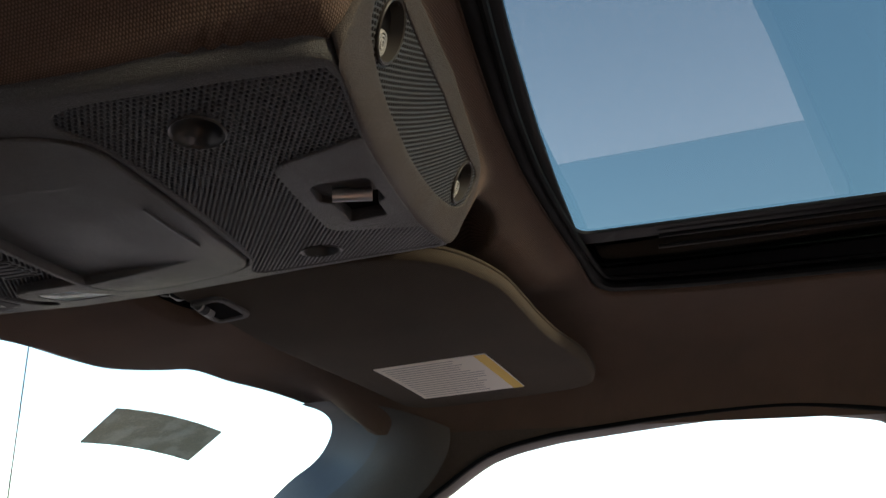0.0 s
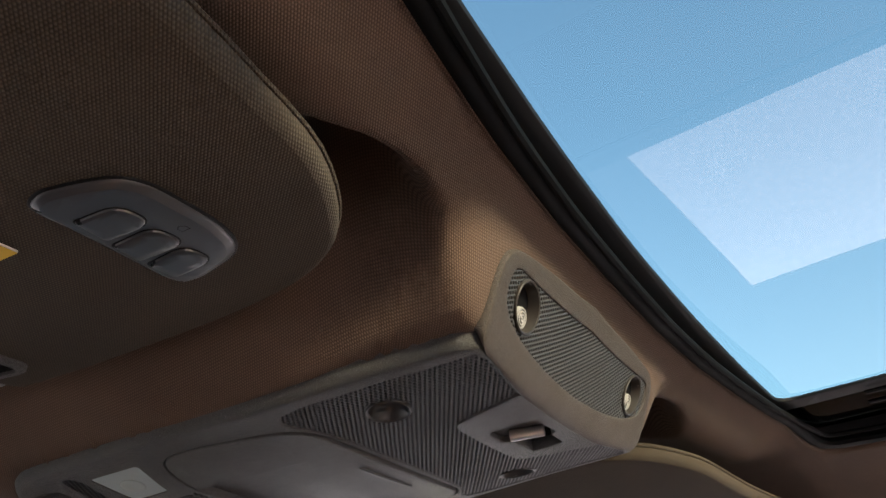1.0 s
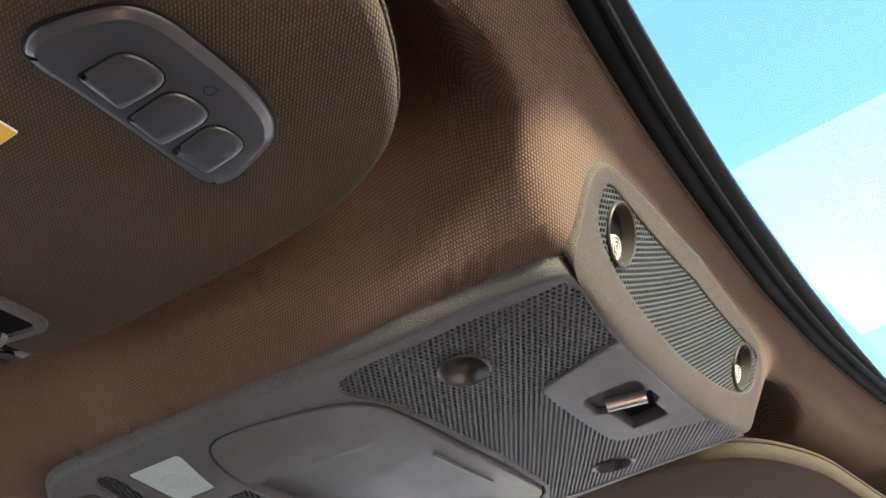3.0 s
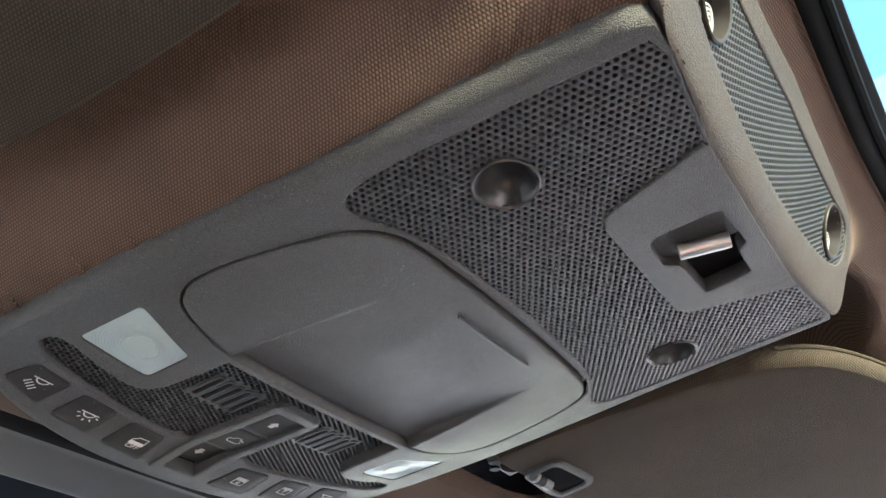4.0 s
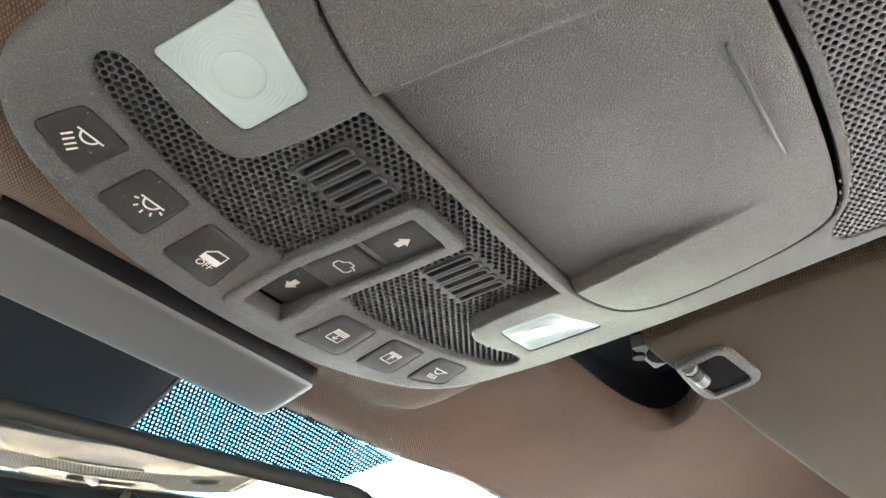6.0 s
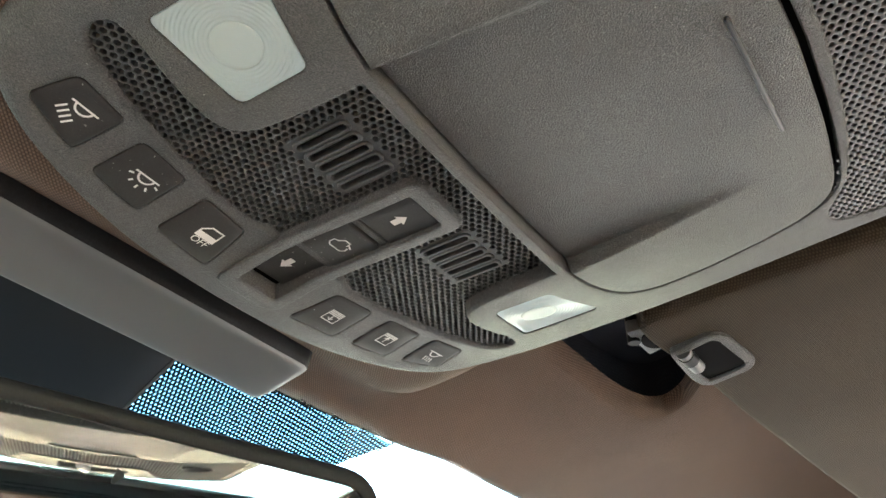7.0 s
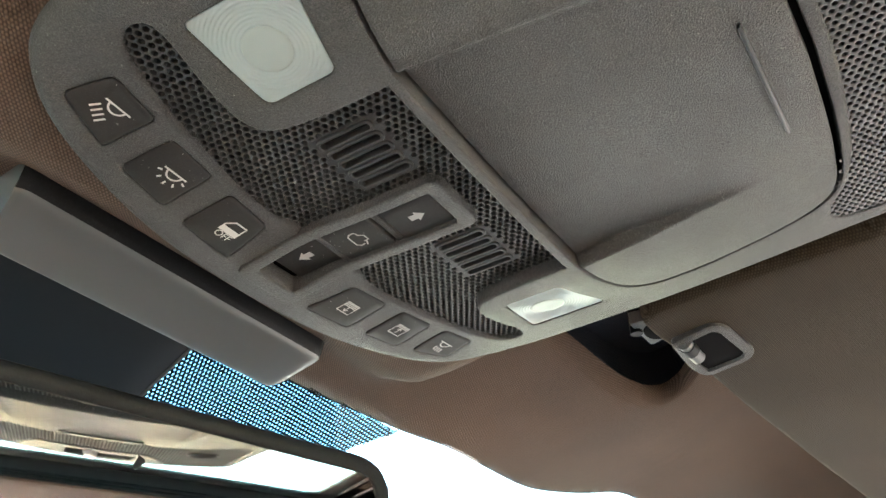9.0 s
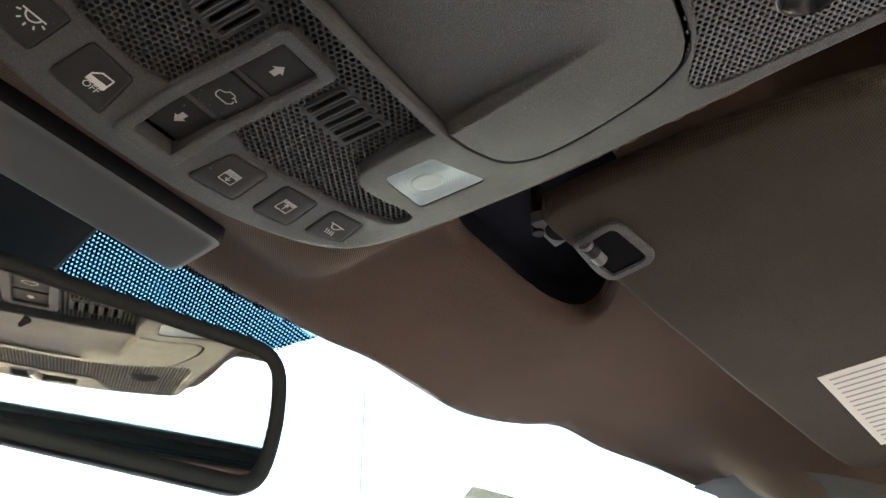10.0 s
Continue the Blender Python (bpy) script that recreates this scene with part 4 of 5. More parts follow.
def build_visor(s, label):
    poly = [(s * x, y) for x, y in V_HALF]
    poly = poly if s > 0 else poly[::-1]
    visor = thing("sun_visor", (s * 0.41, -0.15, 0.04), label, "sun visor", "sun visors")

    def on_visor(x, y, up):
        puff = 0.0022 * smooth01(edge_distance((x, y), poly) / 0.05) if inside((x, y), poly) else 0.0
        return (x, y, visor_z(x, y) + up - puff)

    bm = sheet(dense(grow(poly, -0.007), 0.010), [], lambda x, y, u: on_visor(x, y, u), steps(min(p[0] for p in poly), max(p[0] for p in poly), 0.018),
               steps(-0.34, 0.03, 0.018), [(0.0028, 0.0007), (0.0050, 0.0024), (0.0066, 0.0052), (0.0070, 0.0090), (0.0064, 0.0130), (0.0045, 0.0165), (0.0, 0.0185), (-0.02, 0.0195)])
    part("pad", bm, M_VISOR, visor, "cloth-covered visor pad", 70)
    # welt round the rear edge
    line = [p for p in V_HALF if p[1] < -0.20 and p[0] < 0.60]
    part("piping", tube([(s * x, y, visor_z(x, y) + 0.0125) for x, y in [tuple(q) for q in line]], 0.0013, 6), M_VISOR, visor, "sewn edge piping")
    # clip pocket at the inner front corner
    pocket = [(s * x, y) for x, y in CLIP]
    pocket = pocket if s > 0 else pocket[::-1]
    bm = sheet(dense(grow(pocket, 0.002), 0.006), [dense(grow(pocket, -0.0022), 0.006)], lambda x, y, u: (x, y, visor_z(x, y) - 0.0046 + u), [], [],
               [(0.0012, 0.0008), (0.0018, 0.006)], [(0.001, 0.001), (0.0014, 0.010)])
    part("clip_pocket", bm, M_SHELL, visor, "grey plastic pocket for the holding clip")
    bm = slab(grow(pocket, -0.001), lambda x, y, u: (x, y, visor_z(x, y) + u), -0.0028, 0.004, 0.0003)
    part("pocket_floor", bm, M_BLACK, visor, "dark inside of the pocket")
    pin = [(s * 0.2505, 0.0050), (s * 0.2560, 0.0045), (s * 0.2725, 0.0030)]
    part("pivot_pin", tube([(x, y, visor_z(x, y) - 0.0035) for x, y in pin], 0.0048, 14), M_PIN, visor, "pale grey pivot pin")
    ring = [(s * (0.2545 + 0.004 * k), 0.0047 - 0.0004 * k) for k in range(3)]
    part("pin_collar", tube([(x, y, visor_z(x, y) - 0.0035) for x, y in ring], 0.0054, 14), M_DARK, visor, "dark collar on the pin")
    return visor, on_visor


visor_p, on_vp = build_visor(1, "brown cloth sun visor with a pale airbag label")
visor_d, on_vd = build_visor(-1, "brown cloth sun visor with a garage remote and label")

# clips on the lining that hold the visors
for s in (-1, 1):
    clip = thing("visor_clip", (s * 0.234, 0.034, lining_z(0.234, 0.034)), "grey plastic visor holding clip on the headliner", "clip", "visor clips")
    z = visor_z(0.24, 0.03)
    part("base", tube([(s * 0.2330, 0.0290, z + 0.002), (s * 0.2330, 0.0290, lining_z(0.233, 0.029) + 0.048)], 0.0040, 10), M_DARK, clip)
    plate = [(s * x, y) for x, y in ((0.2225, 0.0300), (0.2236, 0.0205), (0.2496, 0.0128), (0.2535, 0.0268))]
    plate = rounded(plate if s > 0 else plate[::-1], 0.002, 3)
    part("bracket", slab(plate, lambda x, y, u: (x, y, visor_z(x, y) + u), 0.0030, 0.011, 0.0008), M_PIN, clip, "flat grey bracket")
    hole = [(s * (0.2385 + 0.0100 * math.cos(radians(-198 + 18 * k))), 0.0172 + 0.0085 * max(-0.1, -math.sin(radians(-198 + 18 * k)))) for k in range(12)]
    part("hole", slab(hole if s < 0 else hole[::-1], lambda x, y, u: (x, y, visor_z(x, y) + u), 0.0024, 0.006, 0.0002), M_BLACK, clip, "dark round hole")


# labels
def label_on(poly, on, parent, strip, bars, name):
    sgn = 1 if poly[1][0] > 0 else -1
    bm = slab(poly, on, -0.0009, 0.0002, 0.0001, 0.02)
    lab = part(name, bm, M_PAPER, parent, "pale printed warning label with a yellow band")
    a, b, c, d = [Vector(p) for p in poly]

    def at(u, v):
        p = (a * (1 - u) + b * u) * (1 - v) + (d * (1 - u) + c * u) * v
        return p

    def quads(rects, lift_):
        vs, fs = [], []
        for u0, v0, u1, v1 in rects:
            base = len(vs)
            n = 6
            for i in range(n + 1):
                for v in (v0, v1):
                    p = at(u0 + (u1 - u0) * i / n, v)
                    vs.append(on(p.x, p.y, -lift_))
            for i in range(n):
                fs.append((base + 2 * i, base + 2 * i + 1, base + 2 * i + 3, base + 2 * i + 2))
        return vs, fs

    v, f = quads(strip, 0.00125)
    raw("yellow_band", v, f, M_YELLOW, lab, "yellow band")
    v, f = quads(bars, 0.00125)
    raw("print", v, f, M_GREYINK, lab, "grey lines of small print")


rng = random.Random(4)
LP = [(0.481, -0.094), (0.468, -0.222), (0.576, -0.253), (0.584, -0.131)]
bars = []
for k in range(15):
    v0 = 0.05 + k * 0.062
    bars.append((0.05, v0, 0.05 + 0.80 * rng.uniform(0.75, 1.0), v0 + 0.018))
label_on(LP, on_vp, visor_p, [(0.90, 0.0, 1.0, 1.0)], bars, "warning_label")
LD = [(-0.462, -0.149), (-0.3375, -0.1340), (-0.3400, -0.0600), (-0.465, -0.072)]
bars = [(0.06, 0.24 + 0.085 * k, rng.uniform(0.8, 0.95), 0.27 + 0.085 * k) for k in range(8)]
label_on(LD, on_vd, visor_d, [(0.0, 0.0, 1.0, 0.165)], bars, "warning_label")

# garage remote in the driver's visor
RB = flowing([(-0.3605, -0.1690), (-0.3640, -0.1790), (-0.3595, -0.1950), (-0.3520, -0.2090), (-0.3400, -0.2130), (-0.3190, -0.2118), (-0.2980, -0.2096), (-0.2805, -0.2036), (-0.2712, -0.1950),
              (-0.2675, -0.1830), (-0.2640, -0.1690), (-0.2655, -0.1590), (-0.2740, -0.1568), (-0.2912, -0.1590), (-0.3170, -0.1630), (-0.3395, -0.1657), (-0.3530, -0.1665)])
bm = sheet(dense(grow(RB, -0.0042), 0.006), [], lambda x, y, u: on_vd(x, y, u - 0.0034), steps(-0.362, -0.266, 0.012), steps(-0.212, -0.158, 0.012), [(0.0006, 0.0001), (0.0030, 0.0014), (0.0036, 0.0018), (0.0041, 0.0026), (0.0042, 0.0044)])
remote = part("garage_remote", bm, M_OPEN, visor_d, "smooth grey plastic garage remote")
bm = slab(grow(RB, 0.0012), on_vd, -0.0008, 0.001, 0.0006, 0.012)
part("surround", bm, M_DARK, remote, "dark gap round the remote")
for poly in ([(-0.3432, -0.1740), (-0.3415, -0.1960), (-0.3210, -0.1965), (-0.3228, -0.1705)], [(-0.3185, -0.1685), (-0.3190, -0.1925), (-0.2980, -0.1930), (-0.3000, -0.1652)],
             [(-0.2952, -0.1652), (-0.2972, -0.1892), (-0.2772, -0.1895), (-0.2760, -0.1640)]):
    poly = rounded(poly, [0.002, 0.008, 0.010, 0.004], 5)
    bm = slab(grow(poly, 0.0006), on_vd, -0.00355, -0.0028, 0.0001, 0.006)
    part("gap", bm, M_DARK, remote, "dark gap round the key")
    bm = slab(poly, on_vd, -0.0050, -0.0028, 0.0020, 0.006)
    part("remote_key", bm, M_OPEN, remote, "grey raised remote key")
S = 0.001
house = [[(-2.2 * S, -2 * S), (2.2 * S, -2 * S), (2.2 * S, 0.8 * S), (0, 2.6 * S), (-2.2 * S, 0.8 * S), (-2.2 * S, -2 * S)]]
v, f = strokes(house, 0.0005, lambda a, b: on_vd(-0.3092 - b * 1.0, -0.2001 + a * 1.0, -0.0036))
raw("sign", v, f, M_DARK, remote, "small house sign")

# ---- windscreen and what hangs on it ----
WS = [tuple(p) for p in FRONT] + [(0.690, 0.024), (0.712, 0.034), (0.728, 0.060), (0.738, 0.120), (0.80, 0.30), (0.86, 0.52), (0.60, 0.78), (0.30, 0.86), (0.0, 0.88),
                                                   (-0.30, 0.86), (-0.60, 0.78), (-0.86, 0.52), (-0.80, 0.30), (-0.738, 0.120), (-0.728, 0.060), (-0.712, 0.034), (-0.690, 0.024)]


def on_screen(x, y, up):
    return (x, y, windscreen_z(x, y) + up)


bm = sheet(dense(WS, 0.04), [], on_screen, steps(-0.86, 0.86, 0.06), steps(0.0, 0.88, 0.06), [(0.004, 0.002), (0.02, 0.004)])
screen = part("window_1", bm, M_SCREEN)
tagged(screen, "clear raked windscreen glass", "windscreen", "", "structure")
screen.visible_shadow = False
# black dotted print behind the mirror, and the plain black band along the edge
FRIT = mirrored([(0, 0.360), (-0.12, 0.358), (-0.185, 0.350), (-0.192, 0.310), (-0.198, 0.278), (-0.208, 0.254), (-0.220, 0.237), (-0.240, 0.2126), (-0.20, 0.2160), (-0.12, 0.2230), (0, 0.2260)][::-1])
frit = thing("mirror_frit", (0, 0.24, windscreen_z(0, 0.24)), "black dotted print on the windscreen behind the mirror", "frit", "", "structure")
PATCH = [(-0.16, 0.355), (-0.16, 0.226), (0.054, 0.226), (0.054, 0.355)]
v, f = perforated(FRIT, lambda x, y, u: on_screen(x, y, u - 0.0022), 0.0029, 0.0029 * 0.27, 0.0002, [grow(PATCH, 0.0004)], False)
raw("dots", v, f, M_DOTS, frit, "perforated black print")
# added tinted sheet that dims and cools the daylight in the holes
bm = slab(grow(FRIT, -0.001), on_screen, -0.0017, -0.0013, 0.0001, 0.03)
part("dim_sheet", bm, M_DIM, frit, "tinted sheet added to dim the light through the print")
bm = slab(PATCH, on_screen, -0.0046, -0.0038, 0.0001, 0.02)
part("patch", bm, M_FRIT, frit, "plain black patch")
bm = slab([(0.0530, 0.268), (0.0530, 0.222), (0.0552, 0.222), (0.0552, 0.268)], on_screen, -0.0052, -0.0047, 0.0001)
part("line", bm, M_MOUNT, frit, "pale edge of the patch")

# sensor cover at the top of the windscreen
cover = thing("sensor_cover", (0, 0.21, -0.02), "grey plastic sensor cover above the mirror", "cover")
REAR = curve([(0.169, 0.016), (0.1705, 0.010), (0.1722, 0.004), (0.1738, 0.0005)], 3)
UNDER = curve([(0.1738, 0.0005), (0.1755, -0.0015), (0.180, -0.0040), (0.190, -0.0088), (0.2005, -0.0132), (0.2055, -0.0125), (0.2080, -0.004), (0.2105, 0.010)], 4)


def cover_x(k, z):
    reach = 0.1005 + 0.45 * min(0.0, z)
    return k * reach


def cover_skin(line):
    bm = bmesh.new()
    rows = []
    for k in [-math.cos(math.pi * i / 28) for i in range(29)]:
        tuck = 1 - 0.16 * smooth01((abs(k) - 0.94) / 0.06) ** 2
        rows.append([bm.verts.new((cover_x(k, z), 0.190 + (y - 0.190) * tuck, 0.002 + (z - 0.002) * tuck)) for y, z in line])
    for A, B in zip(rows, rows[1:]):
        for i in range(len(line) - 1):
            bm.faces.new((A[i], A[i + 1], B[i + 1], B[i]))
    return bm, rows


bm, rows = cover_skin(UNDER)
for k in (-1.0, 1.0):
    ring = [(cover_x(k, z), 0.190 + (y - 0.190) * 0.84, 0.002 + (z - 0.002) * 0.84) for y, z in REAR[:-1] + UNDER]
    bm.faces.new([bm.verts.new(p) for p in ring])
bmesh.ops.recalc_face_normals(bm, faces=bm.faces)
part("shell", bm, M_MOUNT, cover, "smooth grey underside of the cover", 60)
bm, rows = cover_skin(REAR)
bmesh.ops.recalc_face_normals(bm, faces=bm.faces)
part("trim", bm, M_DARK, cover, "black rear face of the cover", 60)

# rear-view mirror
mirror = thing("rear_view_mirror", (0.038, 0.208, -0.090), "black framed rear-view mirror reflecting the cabin", "mirror")
MN = Vector((-0.3045, -0.9502, -0.0650)).normalized()
MX = Vector((0.9557, -0.2922, -0.015))
MX = (MX - MN * MX.dot(MN)).normalized()
MZ = MX.cross(MN)
MZ = MZ if MZ.z > 0 else -MZ
MC = Vector((0.038, 0.208, -0.090))


def on_mirror(a, b, out):
    return MC + MX * a + MZ * b + MN * out


MO = rounded([(-0.130, 0.046), (-0.1335, 0.0), (-0.128, -0.046), (0.125, -0.046), (0.1335, -0.004), (0.128, 0.046)], [0.026, 0.03, 0.024, 0.024, 0.03, 0.028], 7)
bm = sheet(dense(grow(MO, -0.003), 0.02), [dense(grow(MO, -0.0095), 0.02)], lambda a, b, u: on_mirror(a, b, -u), [], [],
           [(0.0022, 0.0008), (0.0032, 0.003), (0.0034, 0.010), (0.0005, 0.018), (-0.012, 0.026), (-0.034, 0.030)], [(0.0006, 0.0008), (0.0008, 0.003)])
part("housing", bm, M_DARK, mirror, "black plastic mirror housing", 60)
bm = sheet(dense(grow(MO, -0.008), 0.02), [], lambda a, b, u: on_mirror(a, b, -0.0016), [], [])
part("mirror_glass", bm, M_MIRROR, mirror, "silvered mirror glass")
stem = [on_mirror(0.0, 0.0, -0.025), Vector((0.02, 0.225, -0.075)), Vector((0.0, 0.235, -0.052))]
part("stem", tube(stem, 0.011, 12), M_DARK, mirror, "black ball-joint stem")

# paper sticker on the windscreen
sticker = thing("sticker", (0.56, 0.206, windscreen_z(0.56, 0.206)), "beige paper sticker with a pale smudge on the windscreen", "sticker")
SP = [(0.4665, 0.208), (0.6055, 0.141), (0.615, 0.189), (0.4825, 0.261)]


def on_sticker(x, y, up):
    return (x, y, windscreen_z(x, y) - 0.004 + up)


bm = slab(rounded(SP[::-1], 0.002, 2), on_sticker, -0.0006, 0.0006, 0.0002, 0.012)
part("sheet", bm, M_CARD, sticker)

# antenna on the wing outside
ant = thing("antenna", (0.82, 0.60, -0.60), "thin black mast antenna on the front wing", "antenna")
part("mast", tube([(0.82, 0.60, z) for z in (-0.62, -0.3, 0.0, 0.32)], 0.0012, 8), M_DARK, ant)
part("foot", tube([(0.82, 0.60, -0.63), (0.82, 0.60, -0.59)], 0.010, 10), M_DARK, ant, "black antenna foot")

# ---- sides, pillars and the rest of the cabin ----
def side_x(z):
    return 0.630 - 0.35 * z if z > -0.5 else 0.805 - 0.05 * (z + 0.5)


WIN_TOP = [(-0.692, -0.050), (-0.675, -0.042), (-0.640, -0.037), (-0.56, -0.030), (-0.463, -0.034), (-0.334, -0.047), (-0.266, -0.056), (-0.195, -0.075), (-0.125, -0.118)]
WIN_TOP = curve(WIN_TOP, 5)
WIN_F = WIN_TOP + [(0.10, -0.285), (0.26, -0.40), (0.34, -0.46), (0.34, -0.68), (-0.66, -0.68), (-0.70, -0.63), (-0.700, -0.070)]
WIN_R = rounded([(-0.86, -0.045), (-1.60, -0.060), (-1.78, -0.16), (-1.84, -0.58), (-0.86, -0.58)], 0.05)
WALL = [(-0.15, -0.030), (-0.11, -0.085), (-0.06, -0.135), (0.12, -0.268), (0.32, -0.41), (0.50, -0.44), (0.86, -0.60), (0.86, -1.05), (-2.10, -1.05), (-2.10, -0.02), (-0.6, -0.012)]
for s, nm in ((1, "wall_right"), (-1, "wall_left")):
    def on_side(y, z, up, s=s):
        return (s * (side_x(z) + up), y, z)
    # the unseen left side gets no front window opening, to cut light
    bm = sheet(dense(WALL, 0.05), [dense(WIN_F, 0.012), dense(WIN_R, 0.04)] if s > 0 else [dense(WIN_R, 0.04)], on_side, [], [-0.5], [(0.001, 0.05)], [(0.003, 0.002), (0.005, 0.008), (0.006, 0.045)])
    w = part(nm, bm, M_PANEL, None, "", 50)
    tagged(w, "brown cloth and plastic door side with window openings" if s > 0 else "brown cabin side, closed at the driver's window to block light", "side wall", "", "structure")
    if s > 0:
        # rubber channel round the window
        ch = thing("window_seal", (s * side_x(-0.05), -0.3, -0.05), "black rubber seal round the side window", "seal", "window seals", "structure")
        part("bead", tube([(s * (side_x(z) - 0.001), y, z) for y, z in dense(WIN_F, 0.03)], 0.0035, 8, True), M_RUBBER, ch)
        bm = sheet(dense(grow(WIN_F, 0.004), 0.05), [], lambda y, z, u, s=s: (s * (side_x(z) + 0.028 + u), y, z), [], [-0.5], [(0.0, 0.004)])
        pane = part("window_2", bm, M_PANE)
        tagged(pane, "clear side window glass", "window", "", "structure")
        pane.visible_shadow = False
        bm = sheet(dense(grow(WIN_R, 0.004), 0.05), [], lambda y, z, u, s=s: (s * (side_x(z) + 0.028 + u), y, z), [], [-0.5], [(0.0, 0.004)])
        pane = part("window_3", bm, M_PRIVACY)
        tagged(pane, "dark tinted rear side window glass", "window", "", "structure")
    # windscreen pillar trim
    A = curve([(x, y, windscreen_z(x, y) - 0.002) for x, y in ((0.640, 0.049), (0.667, 0.030), (0.690, 0.023), (0.711, 0.032), (0.727, 0.058), (0.738, 0.120), (0.80, 0.30), (0.86, 0.52))], 5)
    B = curve([(0.640, -0.150, -0.040), (0.642, -0.150, -0.058), (0.646, -0.140, -0.082), (0.658, -0.115, -0.112), (0.672, -0.075, -0.142), (0.700, 0.01, -0.200), (0.752, 0.16, -0.318), (0.815, 0.36, -0.47)], 5)
    bm = bmesh.new()
    rows = []
    for i, (a, b) in enumerate(zip(A, B)):
        w = smooth01((i - 8) / 10)
        a, b = Vector(a), Vector(b)
        row = []
        for k in range(9):
            t = k / 8
            p = a.lerp(b, t) + Vector((-0.022, 0.0, 0.012)) * math.sin(math.pi * t ** (1 + 0.6 * w)) ** (0.8 + 0.2 * w)
            row.append(bm.verts.new((s * p.x, p.y, p.z)))
        rows.append(row)
    pil = thing("pillar_trim", (s * 0.70, 0.03, -0.10), "grey plastic windscreen pillar trim", "pillar trim", "pillar trims", "structure")
    for nm2, lo, hi, mat in (("front_panel", 0, 4, M_PILLARGREY), ("rear_panel", 4, 8, M_PILLAR)):
        half = bmesh.new()
        grid = [[half.verts.new(v.co) for v in row[lo:hi + 1]] for row in rows]
        for p, q in zip(grid, grid[1:]):
            for k in range(hi - lo):
                half.faces.new((p[k], p[k + 1], q[k + 1], q[k]))
        bmesh.ops.recalc_face_normals(half, faces=half.faces)
        part(nm2, half, mat, pil, "pale grey plastic panel" if lo == 0 else "dark grey-brown plastic panel", 60)
    bm.free()

# floor, bulkhead, rear wall, roof skin
fl = part("floor", box_bm((-1.10, -2.15, -1.10), (1.10, 0.95, -1.05), 0.0), M_CARPET, wide=False)
tagged(fl, "dark brown cabin carpet", "floor", "", "structure")
bm = sheet([(-0.80, -1.05), (0.80, -1.05), (0.80, -0.5), (0.64, -0.02), (-0.64, -0.02), (-0.80, -0.5)], [rounded([(-0.64, -0.44), (0.64, -0.44), (0.57, -0.105), (-0.57, -0.105)], 0.05)],
           lambda x, z, u: (x, -2.10 - u, z), [], [], [(0.0, 0.04)], [(0.002, 0.004), (0.003, 0.04)])
rw = part("wall_rear", bm, M_PANEL)
tagged(rw, "brown rear cabin wall with a wide window", "rear wall", "", "structure")
bm = sheet([(-0.66, -0.45), (0.66, -0.45), (0.58, -0.095), (-0.58, -0.095)], [], lambda x, z, u: (x, -2.13 - u, z), [], [], [(0.0, 0.004)])
rwin = part("window_4", bm, M_PANE)
tagged(rwin, "clear rear window glass", "window", "", "structure")
rwin.visible_shadow = False
bm = box_bm((-0.85, 0.42, -1.05), (0.85, 0.95, -0.52), 0.05, 4)
db = part("dashboard", bm, M_DARK)
tagged(db, "black soft-touch dashboard under the windscreen", "dashboard", "", "structure")
bm = sheet(dense(grow([(-0.66, 0.034), (-0.48, 0.138), (-0.34, 0.198), (0.0, 0.231), (0.34, 0.198), (0.48, 0.138), (0.66, 0.034), (0.66, -2.12), (-0.66, -2.12)], 0.0), 0.08), [dense(grow(OPEN, 0.036), 0.03)],
           lambda x, y, u: (x, y, 0.138 - 0.08 * (abs(x) / 0.66) ** 8 - 0.105 * max(0.0, (y + 0.30) / 0.53) ** 2 + 0.06 * smooth01((y + 0.29) / 0.10) * smooth01((front_y(x) - y) / 0.045) + u),
           steps(-0.66, 0.66, 0.06), steps(-2.1, 0.06, 0.05))
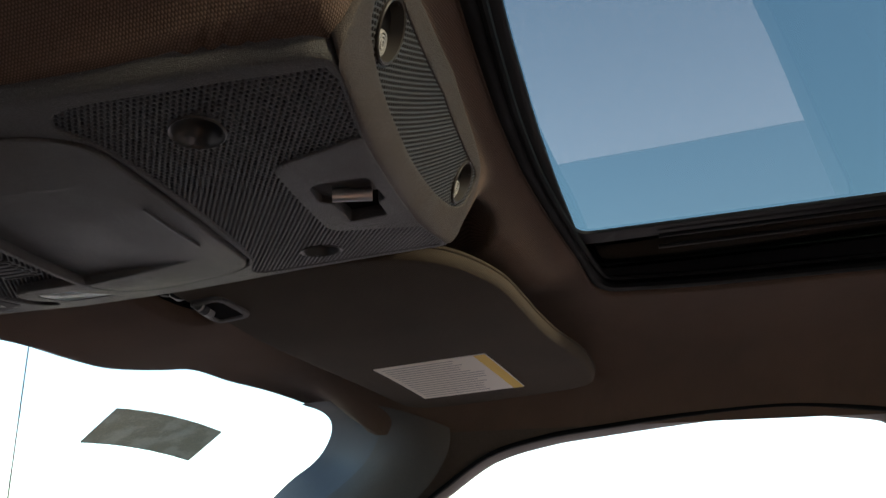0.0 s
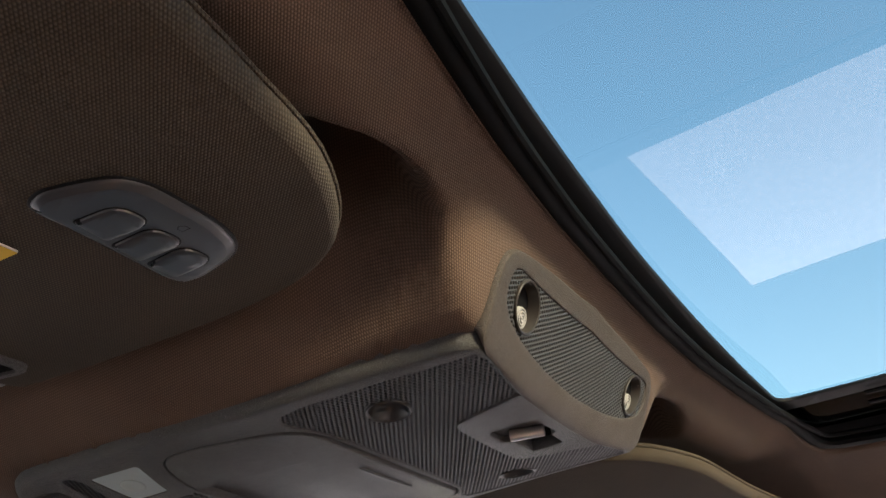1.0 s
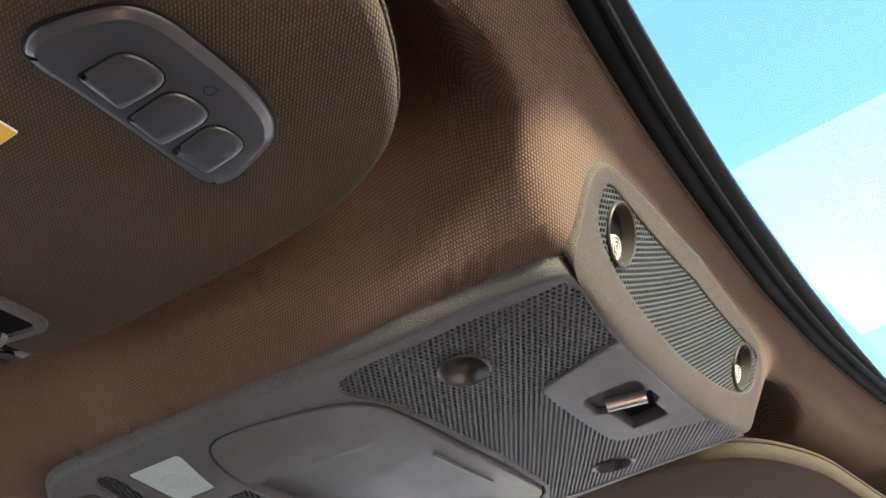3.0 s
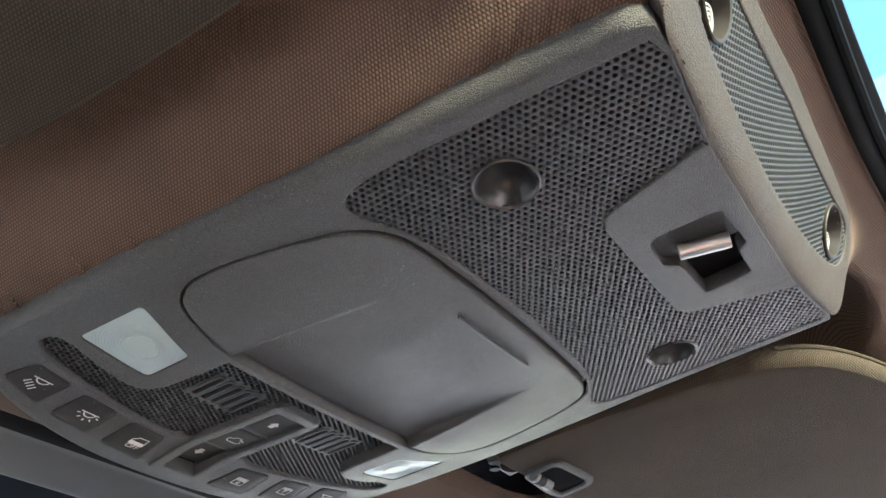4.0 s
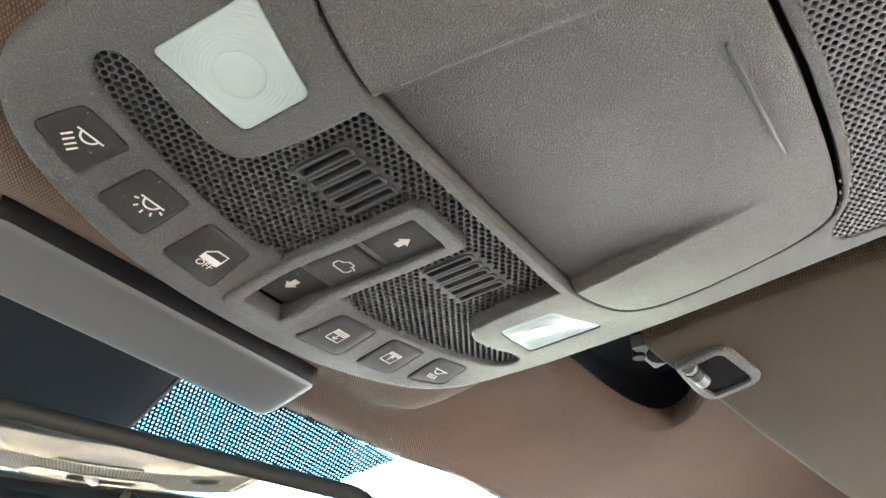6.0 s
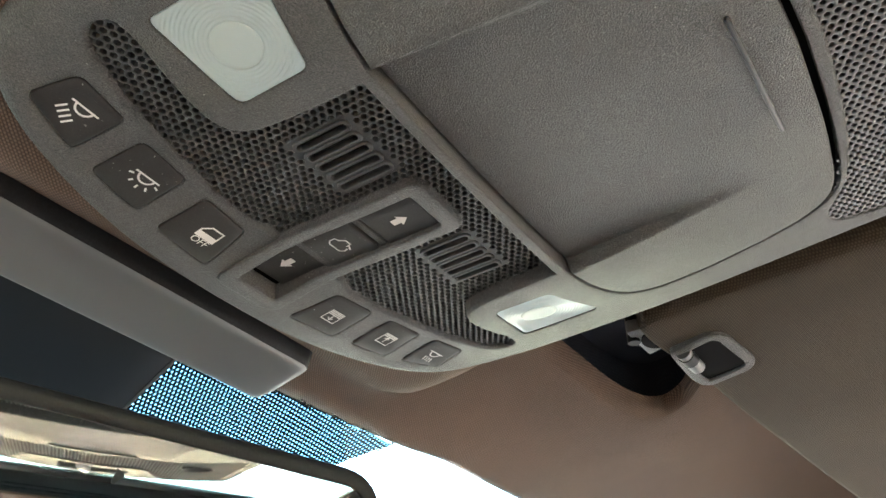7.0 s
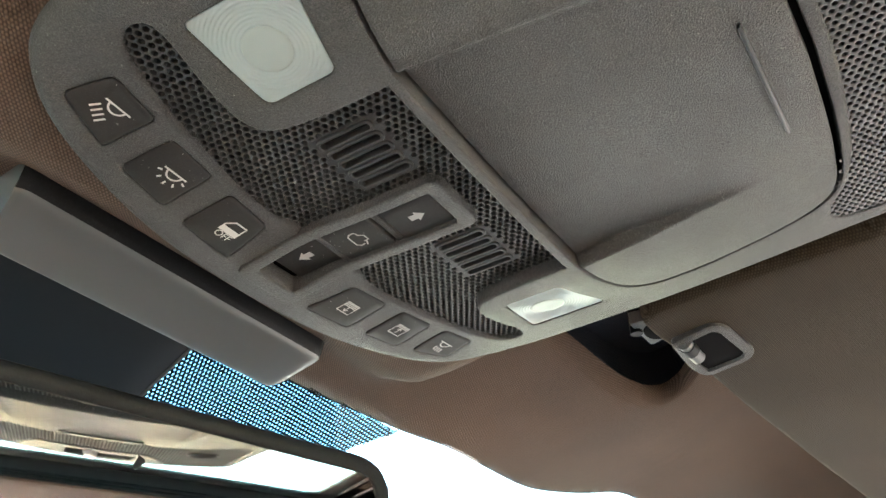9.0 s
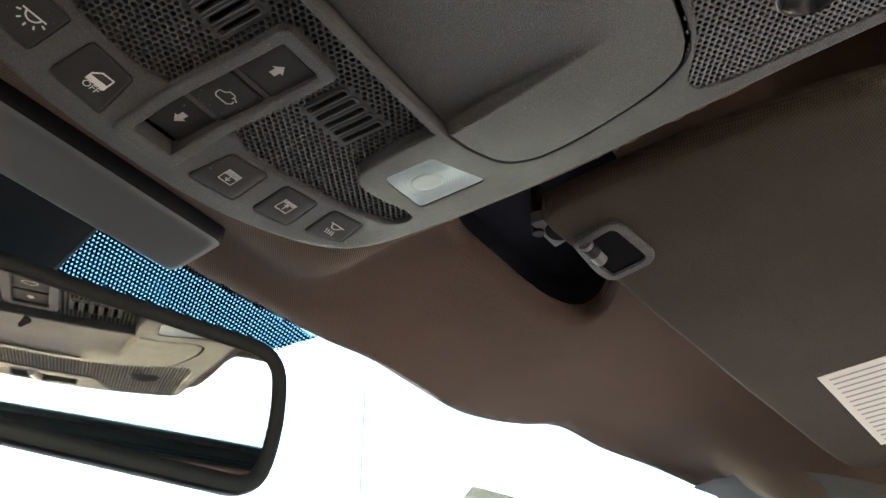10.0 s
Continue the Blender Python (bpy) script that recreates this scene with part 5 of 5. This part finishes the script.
rs = part("roof_skin", bm, M_BODY)
tagged(rs, "painted steel roof skin over the headliner", "roof", "", "structure")


def seat(x):
    st = thing("front_seat", (x, -0.62, -1.05), "brown leather front seat with a headrest", "seat", "front seats")
    part("cushion", box_bm((x - 0.26, -0.72, -1.05), (x + 0.26, -0.18, -0.70), 0.06, 4), M_SEAT, st, wide=False)
    bm = box_bm((x - 0.25, -0.92, -0.78), (x + 0.25, -0.72, -0.32), 0.07, 4)
    bmesh.ops.rotate(bm, verts=bm.verts, cent=(x, -0.75, -0.75), matrix=Matrix.Rotation(radians(12), 3, "X"))
    part("backrest", bm, M_SEAT, st, wide=False)
    bm = box_bm((x - 0.14, -1.02, -0.33), (x + 0.14, -0.90, -0.16), 0.05, 4)
    part("headrest", bm, M_SEAT, st, wide=False)
    for d in (-0.07, 0.07):
        part("post", tube([(x + d, -0.95, -0.42), (x + d, -0.96, -0.26)], 0.006, 8), M_CHROME, st, "steel headrest post", wide=False)


seat(-0.42)
seat(0.42)
# rear bench, its colour raised to work as a reflector for the roof
rb = thing("rear_bench", (0, -1.7, -1.05), "rear bench seat, made very pale to bounce light forward", "seat")
part("cushion", box_bm((-0.70, -1.85, -1.05), (0.70, -1.35, -0.70), 0.06, 4), M_BENCH, rb, wide=False)
part("backrest", box_bm((-0.70, -2.05, -0.80), (0.70, -1.85, -0.25), 0.06, 4), M_BENCH, rb, wide=False)

# ---- outside ----
bm = bmesh.new()
bmesh.ops.create_grid(bm, x_segments=2, y_segments=2, size=400.0)
bmesh.ops.translate(bm, verts=bm.verts, vec=(0, 0, -ZO))
g = part("ground", bm, M_GROUND, wide=False)
tagged(g, "pale sunlit concrete ground", "ground", "", "structure")
# unseen dark patch, added to bound the bright reflection in the sunroof glass
bm = slab([(2.45, 0.14), (4.10, -0.09), (4.14, -1.6), (4.3, -3.2), (7.6, -3.2), (7.6, 1.4), (2.45, 1.4)][::-1], lambda x, y, u: (x, y, u - ZO), 0.012, 0.0, 0.001)
rd = part("reflection_patch", bm, M_REFLECT_DARK, wide=False)
tagged(rd, "dark ground patch added to shape the sunroof's reflection", "pavement", "", "structure")
